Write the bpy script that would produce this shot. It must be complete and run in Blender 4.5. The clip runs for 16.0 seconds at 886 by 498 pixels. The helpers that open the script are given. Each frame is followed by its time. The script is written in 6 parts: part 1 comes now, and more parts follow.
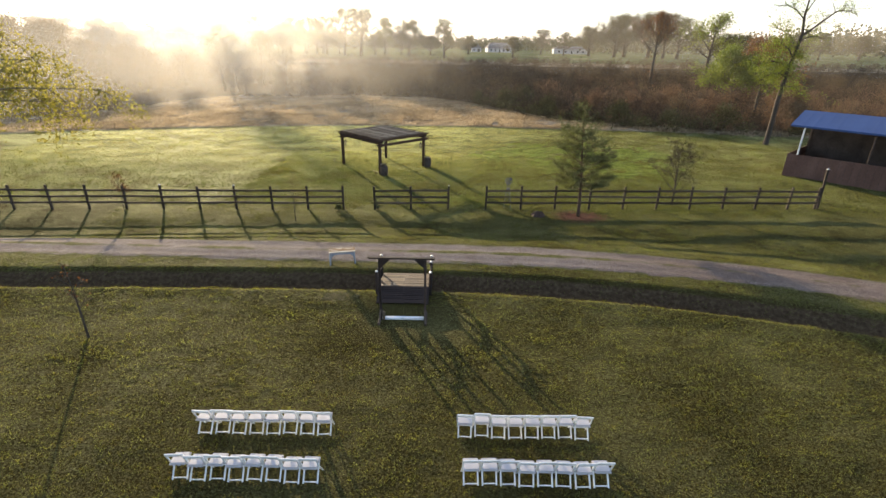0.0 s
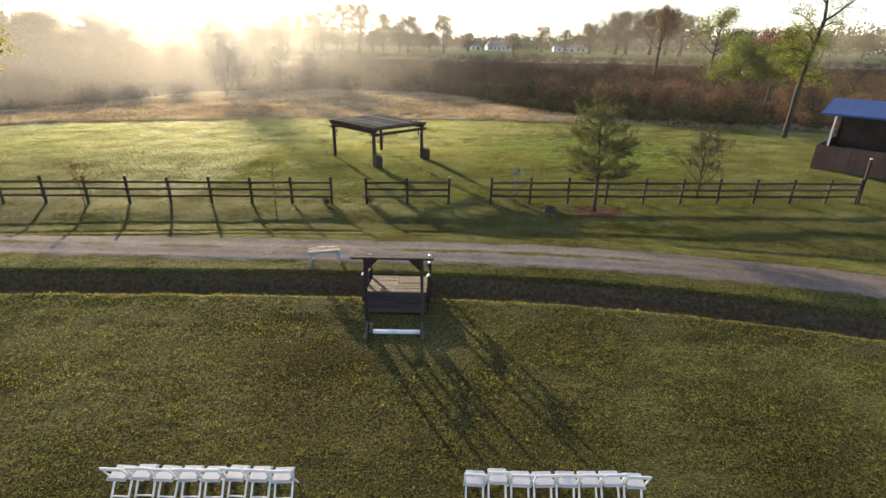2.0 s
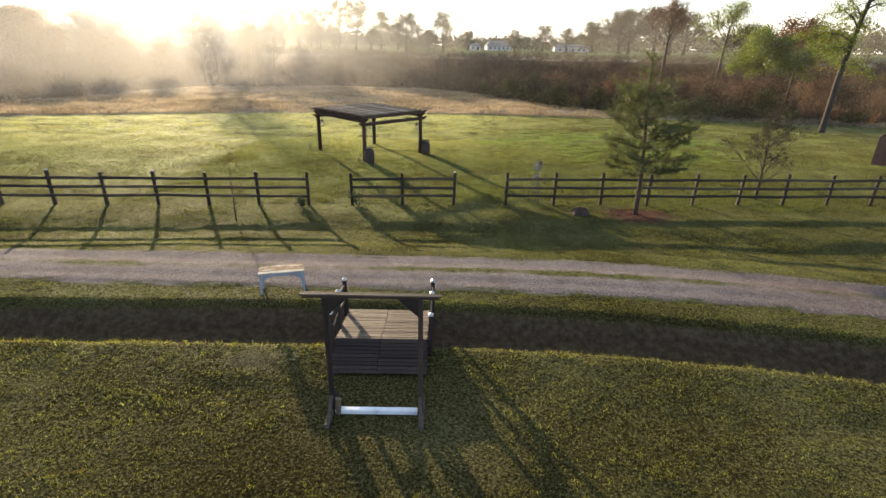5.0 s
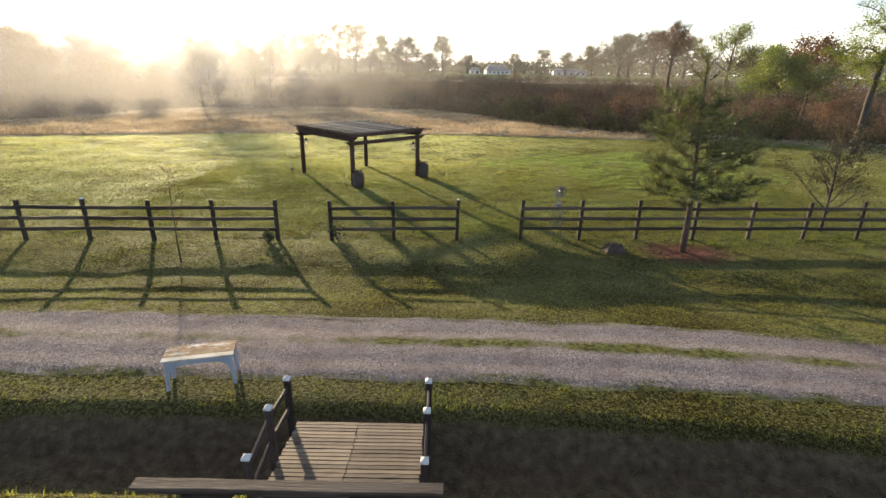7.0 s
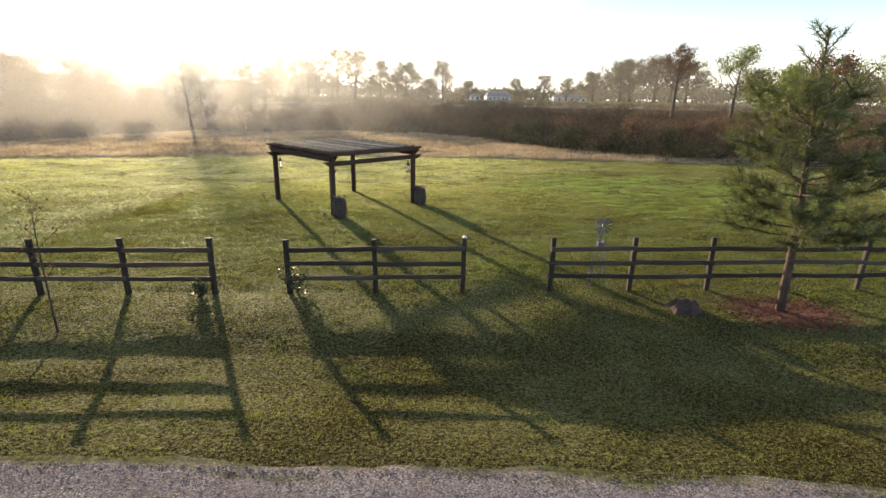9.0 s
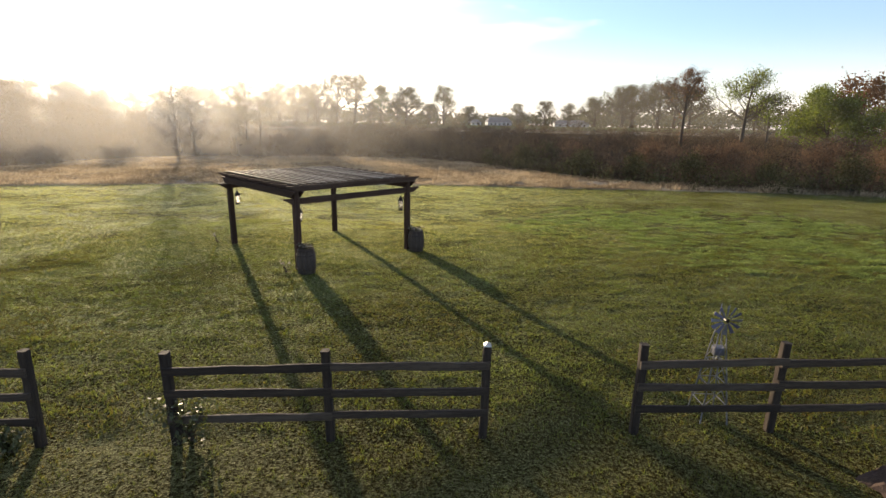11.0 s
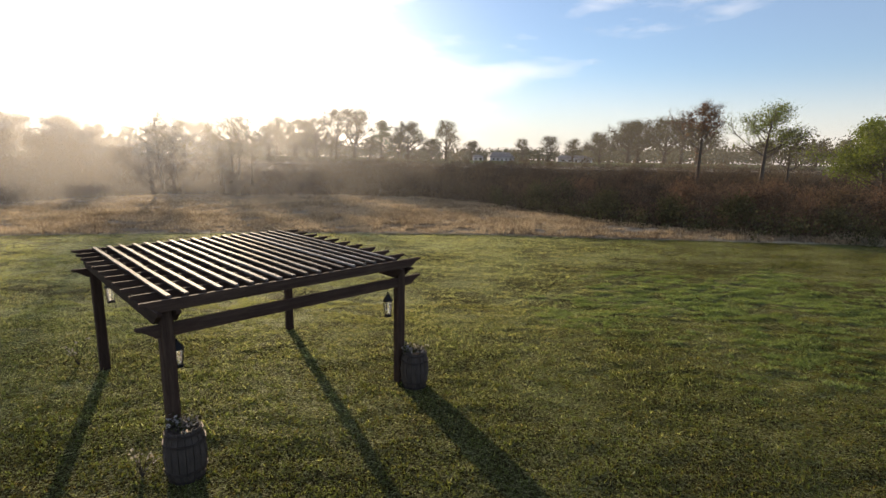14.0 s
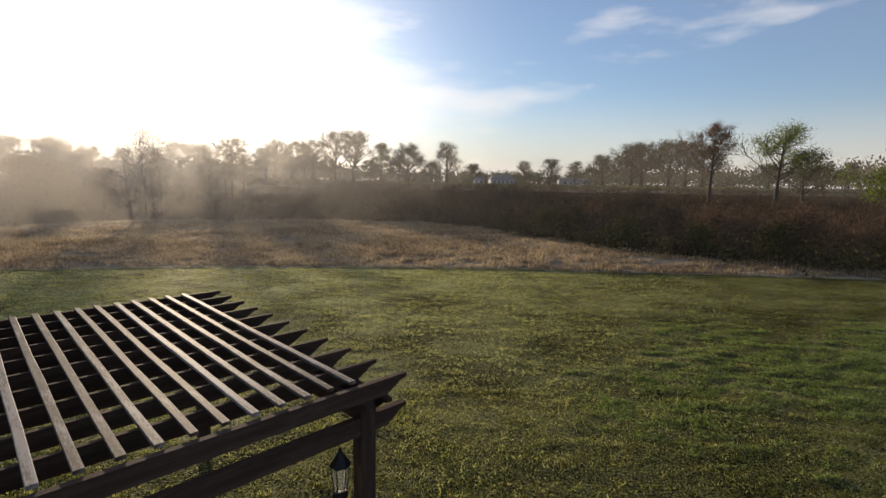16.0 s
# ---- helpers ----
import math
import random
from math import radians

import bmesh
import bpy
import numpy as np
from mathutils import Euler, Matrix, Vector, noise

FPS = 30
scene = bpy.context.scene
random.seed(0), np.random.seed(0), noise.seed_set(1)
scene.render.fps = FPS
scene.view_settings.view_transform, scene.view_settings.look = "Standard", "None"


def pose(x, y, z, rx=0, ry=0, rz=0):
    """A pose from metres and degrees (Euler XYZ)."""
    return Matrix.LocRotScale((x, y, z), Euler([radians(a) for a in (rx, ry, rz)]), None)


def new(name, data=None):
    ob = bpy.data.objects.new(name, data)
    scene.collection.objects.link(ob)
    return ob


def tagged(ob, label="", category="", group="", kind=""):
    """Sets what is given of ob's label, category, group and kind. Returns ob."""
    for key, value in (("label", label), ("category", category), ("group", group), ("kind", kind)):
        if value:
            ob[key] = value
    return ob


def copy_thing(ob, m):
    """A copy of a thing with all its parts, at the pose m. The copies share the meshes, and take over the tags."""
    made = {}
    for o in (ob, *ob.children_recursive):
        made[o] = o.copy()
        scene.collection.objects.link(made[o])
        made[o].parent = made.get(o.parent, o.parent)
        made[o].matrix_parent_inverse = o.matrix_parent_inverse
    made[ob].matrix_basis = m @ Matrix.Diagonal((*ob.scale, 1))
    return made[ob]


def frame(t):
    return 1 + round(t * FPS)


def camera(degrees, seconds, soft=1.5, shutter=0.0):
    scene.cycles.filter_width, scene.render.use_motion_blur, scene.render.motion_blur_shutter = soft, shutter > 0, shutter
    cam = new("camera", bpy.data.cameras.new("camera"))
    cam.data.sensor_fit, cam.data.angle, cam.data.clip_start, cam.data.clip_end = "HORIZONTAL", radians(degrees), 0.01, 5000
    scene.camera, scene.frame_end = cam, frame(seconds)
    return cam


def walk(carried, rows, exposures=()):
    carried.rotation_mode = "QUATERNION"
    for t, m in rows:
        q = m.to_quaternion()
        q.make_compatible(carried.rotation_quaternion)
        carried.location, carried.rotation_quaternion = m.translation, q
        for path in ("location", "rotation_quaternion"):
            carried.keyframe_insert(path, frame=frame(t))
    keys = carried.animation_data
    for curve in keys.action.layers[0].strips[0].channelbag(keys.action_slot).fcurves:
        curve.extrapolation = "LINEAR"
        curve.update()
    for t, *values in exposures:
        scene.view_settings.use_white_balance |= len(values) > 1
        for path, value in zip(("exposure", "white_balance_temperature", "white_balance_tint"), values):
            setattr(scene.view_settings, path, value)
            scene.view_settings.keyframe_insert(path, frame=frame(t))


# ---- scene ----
cam = camera(83.7, 16.0)
METRES, EYE, TILT, LEAN, TURN = 41.6, 10.86, 0.0, 0.0, 0.0
ROWS = [
    (0.0, -0.0002, -0.0002, -0.0008, 0.44, -22.7, -1.02),
    (0.5, -0.0003, 0.0198, -0.0101, 0.42, -22.73, -1.03),
    (1.0, -0.0006, 0.0398, -0.0191, 0.4, -22.71, -1.03),
    (1.5, -0.001, 0.0594, -0.0277, 0.36, -22.71, -1.06),
    (2.0, -0.0015, 0.0792, -0.0357, 0.35, -22.71, -1.05),
    (2.5, -0.0023, 0.0996, -0.0439, 0.32, -22.69, -1.05),
    (3.0, -0.0033, 0.121, -0.0518, 0.28, -22.68, -1.08),
    (5.5, -0.0082, 0.2438, -0.086, 0.22, -22.3, -1.1),
    (6.0, -0.0085, 0.2716, -0.0917, 0.19, -21.4, -1.07),
    (6.5, -0.0086, 0.3004, -0.0969, 0.2, -20.62, -1.09),
    (7.0, -0.0085, 0.3306, -0.1025, 0.18, -19.92, -1.08),
    (7.5, -0.0084, 0.3618, -0.1084, 0.2, -19.2, -1.04),
    (8.0, -0.0083, 0.3944, -0.1146, 0.21, -18.49, -1.03),
    (8.5, -0.0083, 0.4276, -0.1207, 0.25, -17.77, -1.03),
    (9.0, -0.0084, 0.4632, -0.1268, 0.22, -17.07, -0.99),
    (11.5, -0.0128, 0.6567, -0.136, 0.34, -13.58, -1.08),
    (12.0, -0.0148, 0.6963, -0.1344, 0.38, -12.95, -1.1),
    (12.5, -0.0165, 0.7332, -0.1327, 0.36, -12.4, -1.06),
    (13.0, -0.0186, 0.7679, -0.1318, 0.39, -11.79, -1.09),
    (13.5, -0.0206, 0.8027, -0.1313, 0.45, -11.09, -1.09),
    (14.0, -0.0226, 0.8383, -0.1309, 0.46, -10.41, -1.1),
    (14.5, -0.0244, 0.8747, -0.1306, 0.45, -9.76, -1.1),
    (15.0, -0.0255, 0.9108, -0.1305, 0.47, -9.12, -1.07),
    (15.5, -0.0262, 0.9468, -0.1312, 0.49, -8.49, -1.07),
    (16.0, -0.0262, 0.9829, -0.1319, 0.5, -7.84, -1.07),
]
walk(cam, [(t, pose(0, 0, EYE, TILT, LEAN, TURN) @ pose(METRES * x, METRES * y, METRES * z, 90 + pitch, roll, yaw)) for t, x, y, z, yaw, pitch, roll in ROWS],
     exposures=[(0.0, 1.17, 7050, 8), (8.0, 1.26, 6980, 9), (11.5, 0.70, 6920, 12), (12.5, 0.60, 6900, 13), (14.5, 0.16, 6780, 13), (16.0, -0.15, 6680, 13)])

# ---------------------------------------------------------------- light
SUN_AZ, SUN_EL = -27.3, 7.5          # degrees from +y towards +x, and above the horizon
sun_way = Vector((math.sin(radians(SUN_AZ)) * math.cos(radians(SUN_EL)),
                  math.cos(radians(SUN_AZ)) * math.cos(radians(SUN_EL)), math.sin(radians(SUN_EL))))
sun_data = bpy.data.lights.new("sun", "SUN")
sun_data.energy, sun_data.angle, sun_data.color = 5.0, radians(0.6), (1.0, 0.81, 0.57)
sun = new("sun", sun_data)
sun.rotation_mode = "QUATERNION"
sun.rotation_quaternion = sun_way.to_track_quat("Z", "Y")

world = bpy.data.worlds.new("sky")
scene.world = world
world.use_nodes = True
wt = world.node_tree
wt.nodes.clear()


def wn(kind, **sets):
    n = wt.nodes.new(kind)
    for k, v in sets.items():
        n.inputs[k].default_value = v
    return n


w_out = wn("ShaderNodeOutputWorld")
w_bg = wn("ShaderNodeBackground", Strength=0.205)
w_sky = wn("ShaderNodeTexSky")
w_sky.sky_type, w_sky.sun_disc = "NISHITA", False
w_sky.sun_elevation, w_sky.sun_rotation = radians(SUN_EL), radians(SUN_AZ)
w_sky.air_density, w_sky.dust_density, w_sky.ozone_density = 1.0, 0.4, 4.0
w_geo = wn("ShaderNodeTexCoord")
w_dot = wn("ShaderNodeVectorMath")
w_dot.operation = "DOT_PRODUCT"
w_dot.inputs[1].default_value = sun_way
w_max = wn("ShaderNodeMath")
w_max.operation = "MAXIMUM"
w_max.inputs[1].default_value = 0.0
w_pow = wn("ShaderNodeMath")
w_pow.operation = "POWER"
w_pow.inputs[1].default_value = 22.0
# thin bright cloud, stretched sideways
w_map = wn("ShaderNodeMapping")
w_map.inputs["Scale"].default_value = (1.0, 1.0, 4.0)
w_cl = wn("ShaderNodeTexNoise", Scale=2.6, Detail=7.0, Roughness=0.55)
w_ramp = wn("ShaderNodeMapRange")
w_ramp.inputs["From Min"].default_value, w_ramp.inputs["From Max"].default_value = 0.60, 0.78
w_add = wn("ShaderNodeMath")
w_add.operation = "MULTIPLY_ADD"
w_add.inputs[1].default_value, w_add.inputs[2].default_value = 3.0, 0.0
w_mixg = wn("ShaderNodeMix")
w_mixg.data_type = "RGBA"
w_mixg.blend_type = "ADD"
w_mixg.inputs["Factor"].default_value = 1.0
w_glow = wn("ShaderNodeMix")
w_glow.data_type = "RGBA"
w_glow.blend_type = "MIX"
w_glow.inputs[6].default_value = (0, 0, 0, 1)
w_glow.inputs[7].default_value = (8.0, 7.3, 6.2, 1)
w_glow.clamp_factor = False
w_mixc = wn("ShaderNodeMix")
w_mixc.data_type = "RGBA"
w_mixc.inputs[7].default_value = (5.6, 5.4, 5.2, 1)
w_cf = wn("ShaderNodeMath")
w_cf.operation = "MULTIPLY"
w_cf.inputs[1].default_value = 0.6
# pale haze that lies along the horizon all round
w_sep = wn("ShaderNodeSeparateXYZ")
w_low = wn("ShaderNodeMapRange")
w_low.interpolation_type = "SMOOTHERSTEP"
w_low.inputs["From Min"].default_value, w_low.inputs["From Max"].default_value = -0.05, 0.19
w_low.inputs["To Min"].default_value, w_low.inputs["To Max"].default_value = 0.8, 0.20
w_haze = wn("ShaderNodeMix")
w_haze.data_type = "RGBA"
w_haze.inputs[7].default_value = (3.55, 3.3, 3.35, 1)
L = wt.links.new
L(w_geo.outputs["Generated"], w_sep.inputs[0])
L(w_sep.outputs["Z"], w_low.inputs["Value"])
L(w_low.outputs[0], w_haze.inputs["Factor"])
L(w_geo.outputs["Generated"], w_dot.inputs[0])
L(w_dot.outputs["Value"], w_max.inputs[0])
L(w_max.outputs[0], w_pow.inputs[0])
L(w_geo.outputs["Generated"], w_map.inputs["Vector"])
L(w_map.outputs[0], w_cl.inputs["Vector"])
# the cloud thickens towards the sun
w_near = wn("ShaderNodeMath")
w_near.operation = "POWER"
w_near.inputs[1].default_value = 5.0
w_more = wn("ShaderNodeMath")
w_more.operation = "MULTIPLY_ADD"
w_more.inputs[1].default_value = 0.28
L(w_max.outputs[0], w_near.inputs[0])
L(w_near.outputs[0], w_more.inputs[0])
L(w_cl.outputs[0], w_more.inputs[2])
L(w_more.outputs[0], w_ramp.inputs["Value"])
L(w_ramp.outputs[0], w_cf.inputs[0])
L(w_cf.outputs[0], w_mixc.inputs["Factor"])
L(w_sky.outputs[0], w_haze.inputs[6])
L(w_haze.outputs[2], w_mixc.inputs[6])
L(w_pow.outputs[0], w_glow.inputs["Factor"])
L(w_mixc.outputs[2], w_mixg.inputs[6])
L(w_glow.outputs[2], w_mixg.inputs[7])
L(w_mixg.outputs[2], w_bg.inputs["Color"])
L(w_bg.outputs[0], w_out.inputs["Surface"])


# ---------------------------------------------------------------- materials
def material(name, stops, scale=4.0, stretch=(1, 1, 1), fine=30.0, fine_amount=0.25, rough=0.8, bump=0.3, bump_scale=None,
             spec=0.3, through_light=0.0, through_tint=(1.0, 1.0, 0.6), metal=0.0, island=0.0, coords="Object", object_random=0.0,
             bump_distance=0.02):
    """Colour from two scales of noise through the stops; stops are (place, (r, g, b))."""
    m = bpy.data.materials.new(name)
    m.use_nodes = True
    t = m.node_tree
    b = t.nodes["Principled BSDF"]
    out = t.nodes["Material Output"]
    link = t.links.new
    if coords == "World":
        src = t.nodes.new("ShaderNodeNewGeometry").outputs["Position"]
    else:
        src = t.nodes.new("ShaderNodeTexCoord").outputs["Object"]
    mp = t.nodes.new("ShaderNodeMapping")
    mp.inputs["Scale"].default_value = stretch
    link(src, mp.inputs["Vector"])
    n1 = t.nodes.new("ShaderNodeTexNoise")
    n1.inputs["Scale"].default_value, n1.inputs["Detail"].default_value = scale, 5.0
    n2 = t.nodes.new("ShaderNodeTexNoise")
    n2.inputs["Scale"].default_value, n2.inputs["Detail"].default_value = fine, 4.0
    link(mp.outputs[0], n1.inputs["Vector"])
    link(mp.outputs[0], n2.inputs["Vector"])
    mix = t.nodes.new("ShaderNodeMix")
    mix.inputs["Factor"].default_value = fine_amount
    link(n1.outputs[0], mix.inputs[2])
    link(n2.outputs[0], mix.inputs[3])
    value = mix.outputs[0]
    extra = []
    if island:
        extra.append((t.nodes.new("ShaderNodeNewGeometry").outputs["Random Per Island"], island))
    if object_random:
        extra.append((t.nodes.new("ShaderNodeObjectInfo").outputs["Random"], object_random))
    for sock, amount in extra:
        ma = t.nodes.new("ShaderNodeMath")
        ma.operation = "MULTIPLY_ADD"
        ma.inputs[1].default_value, ma.inputs[2].default_value = amount, -amount / 2
        link(sock, ma.inputs[0])
        ad = t.nodes.new("ShaderNodeMath")
        link(ma.outputs[0], ad.inputs[0])
        link(value, ad.inputs[1])
        value = ad.outputs[0]
    ramp = t.nodes.new("ShaderNodeValToRGB")
    el = ramp.color_ramp.elements
    while len(el) < len(stops):
        el.new(0.5)
    for e, (p, c) in zip(el, stops):
        e.position, e.color = p, (*c, 1)
    link(value, ramp.inputs[0])
    link(ramp.outputs[0], b.inputs["Base Color"])
    b.inputs["Roughness"].default_value, b.inputs["Metallic"].default_value = rough, metal
    b.inputs["Specular IOR Level"].default_value = spec
    if bump:
        bp = t.nodes.new("ShaderNodeBump")
        bp.inputs["Strength"].default_value, bp.inputs["Distance"].default_value = bump, bump_distance
        if bump_scale:
            n3 = t.nodes.new("ShaderNodeTexNoise")
            n3.inputs["Scale"].default_value, n3.inputs["Detail"].default_value = bump_scale, 4.0
            link(mp.outputs[0], n3.inputs["Vector"])
            link(n3.outputs[0], bp.inputs["Height"])
        else:
            link(n2.outputs[0], bp.inputs["Height"])
        link(bp.outputs[0], b.inputs["Normal"])
    if through_light:
        tr = t.nodes.new("ShaderNodeBsdfTranslucent")
        tint = t.nodes.new("ShaderNodeMix")
        tint.data_type, tint.blend_type = "RGBA", "MULTIPLY"
        tint.inputs["Factor"].default_value = 1.0
        tint.inputs[7].default_value = (*through_tint, 1)
        link(ramp.outputs[0], tint.inputs[6])
        link(tint.outputs[2], tr.inputs["Color"])
        ms = t.nodes.new("ShaderNodeMixShader")
        ms.inputs[0].default_value = through_light
        link(b.outputs[0], ms.inputs[1])
        link(tr.outputs[0], ms.inputs[2])
        link(ms.outputs[0], out.inputs["Surface"])
    m["parts"] = name
    return m


TURF = [(0.41, (0.019, 0.014, 0.006)), (0.47, (0.032, 0.027, 0.009)), (0.53, (0.053, 0.047, 0.017)), (0.59, (0.098, 0.088, 0.039))]
LAWN = [(0.26, (0.110, 0.076, 0.026)), (0.40, (0.104, 0.093, 0.024)), (0.56, (0.093, 0.110, 0.025)), (0.80, (0.178, 0.192, 0.069))]
# paler blades: dew, and the sun side's backlit glow put into the colour
DEW_GLOW = [(0.26, (0.278, 0.215, 0.094)), (0.42, (0.287, 0.260, 0.102)), (0.58, (0.292, 0.292, 0.119)), (0.80, (0.431, 0.431, 0.239))]
LAWN_NEAR = [(0.24, (0.116, 0.079, 0.029)), (0.40, (0.107, 0.093, 0.028)), (0.58, (0.101, 0.114, 0.029)), (0.76, (0.232, 0.228, 0.103))]
STRAW = [(0.28, (0.088, 0.069, 0.049)), (0.5, (0.232, 0.192, 0.138)), (0.72, (0.45, 0.392, 0.295))]
m_blade = material("grass_blade", LAWN, scale=0.22, fine=9.0, fine_amount=0.5, island=0.42, coords="World", bump=0, rough=0.5, spec=0.35,
                   through_light=0.66, through_tint=(1.36, 1.50, 0.95))
m_blade_dew_glow = material("dewy_grass_blade", DEW_GLOW, scale=0.22, fine=9.0, fine_amount=0.5, island=0.42, coords="World", bump=0, rough=0.4, spec=0.5,
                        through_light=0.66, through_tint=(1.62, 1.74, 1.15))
m_blade_near = material("thin_turf_blade", LAWN_NEAR, scale=0.35, fine=9.0, fine_amount=0.5, island=0.62, coords="World", bump=0, rough=0.55, spec=0.3,
                        through_light=0.6, through_tint=(1.65, 1.78, 0.72))
m_clover = material("clover_leaf", [(0.25, (0.092, 0.098, 0.036)), (0.5, (0.155, 0.166, 0.064)), (0.78, (0.30, 0.31, 0.15))], scale=0.5, fine=8.0, fine_amount=0.5, island=0.5,
                    coords="World", bump=0, rough=0.45, spec=0.4, through_light=0.6, through_tint=(1.3, 1.7, 0.8))
m_straw = material("dead_grass_blade", STRAW, scale=0.12, fine=1.5, fine_amount=0.4, island=0.4, coords="World", bump=0, rough=0.7,
                   through_light=0.68, through_tint=(1.24, 1.15, 1.0))
m_hay = material("pale_dry_grass", [(0.3, (0.26, 0.22, 0.14)), (0.6, (0.45, 0.39, 0.27))], scale=2, fine=9, island=0.4, bump=0, rough=0.8, through_light=0.5)
m_slate_paint = material("blue_grey_metal_paint", [(0.3, (0.060, 0.062, 0.105)), (0.6, (0.095, 0.098, 0.155)), (0.8, (0.15, 0.15, 0.21))], scale=4, fine=25, rough=0.45, bump=0.1, object_random=0.3)
# dark stain of bridge and arch; on the near ramp it paints shade
m_stain_and_shade = material("black_brown_stain", [(0.3, (0.017, 0.011, 0.010)), (0.55, (0.034, 0.022, 0.018)), (0.75, (0.066, 0.045, 0.036))],
                         scale=2.0, stretch=(0.5, 5, 5), fine=16, fine_amount=0.45, rough=0.75, bump=0.5, bump_distance=0.006, object_random=0.3)
m_dark_wood = material("dark_stained_timber", [(0.3, (0.038, 0.022, 0.015)), (0.55, (0.070, 0.041, 0.028)), (0.75, (0.115, 0.073, 0.050))],
                       scale=3.0, stretch=(0.35, 5, 5), fine=18, fine_amount=0.4, rough=0.8, spec=0.15, bump=0.4, bump_distance=0.006, object_random=0.25)
m_fence = material("weathered_fence_timber", [(0.3, (0.024, 0.017, 0.013)), (0.5, (0.048, 0.034, 0.024)), (0.75, (0.105, 0.079, 0.058))],
                   scale=2.0, stretch=(0.4, 6, 6), fine=16, fine_amount=0.45, rough=0.8, bump=0.6, bump_distance=0.008, object_random=0.3)
m_slat = material("weathered_roof_batten", [(0.36, (0.045, 0.032, 0.024)), (0.5, (0.11, 0.083, 0.064)), (0.64, (0.30, 0.265, 0.23))],
                  scale=2.0, stretch=(0.9, 6, 6), fine=14, fine_amount=0.4, rough=0.65, bump=0.4, bump_distance=0.004, spec=0.25, object_random=0.25)
m_plank = material("grey_bridge_plank", [(0.3, (0.045, 0.030, 0.020)), (0.5, (0.105, 0.074, 0.048)), (0.75, (0.19, 0.142, 0.094))],
                   scale=2.5, stretch=(0.5, 6, 6), fine=14, fine_amount=0.45, rough=0.75, bump=0.5, bump_distance=0.006, object_random=0.35)
m_white = material("white_painted_resin", [(0.3, (0.70, 0.70, 0.69)), (0.6, (0.80, 0.80, 0.79)), (0.8, (0.86, 0.86, 0.85))], scale=3, fine=40,
                   rough=0.4, bump=0.05, spec=0.5)
m_worn_white = material("worn_white_paint", [(0.34, (0.12, 0.065, 0.03)), (0.50, (0.23, 0.13, 0.06)), (0.57, (0.46, 0.41, 0.34)), (0.8, (0.60, 0.57, 0.52))],
                        scale=2.2, stretch=(1.0, 3.5, 1), fine=9, fine_amount=0.35, rough=0.75, bump=0.2, spec=0.15)
m_pale_board = material("pale_worn_board", [(0.34, (0.27, 0.19, 0.115)), (0.46, (0.46, 0.40, 0.31)), (0.8, (0.62, 0.58, 0.51))], scale=2.2, stretch=(1.0, 3.5, 1), fine=9,
                        fine_amount=0.35, rough=0.75, bump=0.2, spec=0.15)
# white paint of the table frame, greyed and blued to hold its shade
m_shaded_white = material("grey_blue_aged_paint", [(0.3, (0.24, 0.25, 0.29)), (0.55, (0.33, 0.35, 0.40)), (0.8, (0.42, 0.43, 0.46))], scale=3, fine=30, rough=0.7, bump=0.1, spec=0.2)
m_frosty = material("frosted_white_board", [(0.3, (0.45, 0.47, 0.50)), (0.5, (0.72, 0.74, 0.77)), (0.75, (0.85, 0.86, 0.88))], scale=3, fine=25, rough=0.5, bump=0.2)
m_cap = material("white_post_cap", [(0.3, (0.36, 0.35, 0.33)), (0.7, (0.55, 0.54, 0.52))], scale=8, fine=40, rough=0.35, bump=0.05, spec=0.6)
m_bark = material("grey_brown_bark", [(0.3, (0.034, 0.026, 0.020)), (0.5, (0.066, 0.052, 0.040)), (0.75, (0.13, 0.105, 0.082))], scale=2, stretch=(1, 1, 0.3),
                  fine=14, fine_amount=0.5, rough=0.9, bump=0.8)
m_pine_bark = material("red_brown_pine_bark", [(0.3, (0.042, 0.027, 0.020)), (0.5, (0.085, 0.054, 0.038)), (0.75, (0.16, 0.105, 0.074))], scale=5, stretch=(1, 1, 0.4),
                       fine=22, fine_amount=0.5, rough=0.9, bump=0.9)
m_needle = material("pine_needles", [(0.3, (0.050, 0.058, 0.030)), (0.55, (0.098, 0.110, 0.052)), (0.8, (0.15, 0.165, 0.078))], scale=1.0, fine=6, island=0.4,
                    bump=0, rough=0.5, through_light=0.35, through_tint=(1.3, 1.3, 0.6))
m_leaf_spring = material("spring_leaves", [(0.3, (0.08, 0.11, 0.02)), (0.55, (0.15, 0.19, 0.035)), (0.8, (0.24, 0.26, 0.06))], scale=0.5, fine=4, island=0.4,
                         bump=0, rough=0.5, through_light=0.5, through_tint=(1.3, 1.3, 0.6))
# bark of the near tree, lightened to tan to paint in sun haze
m_hazed_bark = material("pale_tan_bark", [(0.3, (0.16, 0.13, 0.085)), (0.7, (0.30, 0.25, 0.17))], scale=3, fine=15, rough=0.9, bump=0.4)
m_seat = material("grey_white_seat_pad", [(0.3, (0.42, 0.41, 0.43)), (0.7, (0.54, 0.53, 0.55))], scale=3, fine=40, rough=0.6, bump=0.05, spec=0.2)
# yellow-green young leaves, their colour paled for the haze before them
m_leaf_catkin = material("yellowish_young_leaves", [(0.3, (0.15, 0.14, 0.045)), (0.55, (0.22, 0.21, 0.07)), (0.8, (0.30, 0.28, 0.11))], scale=0.8, fine=5, island=0.4,
                         bump=0, rough=0.8, spec=0.05, through_light=0.55, through_tint=(1.3, 1.25, 0.7))
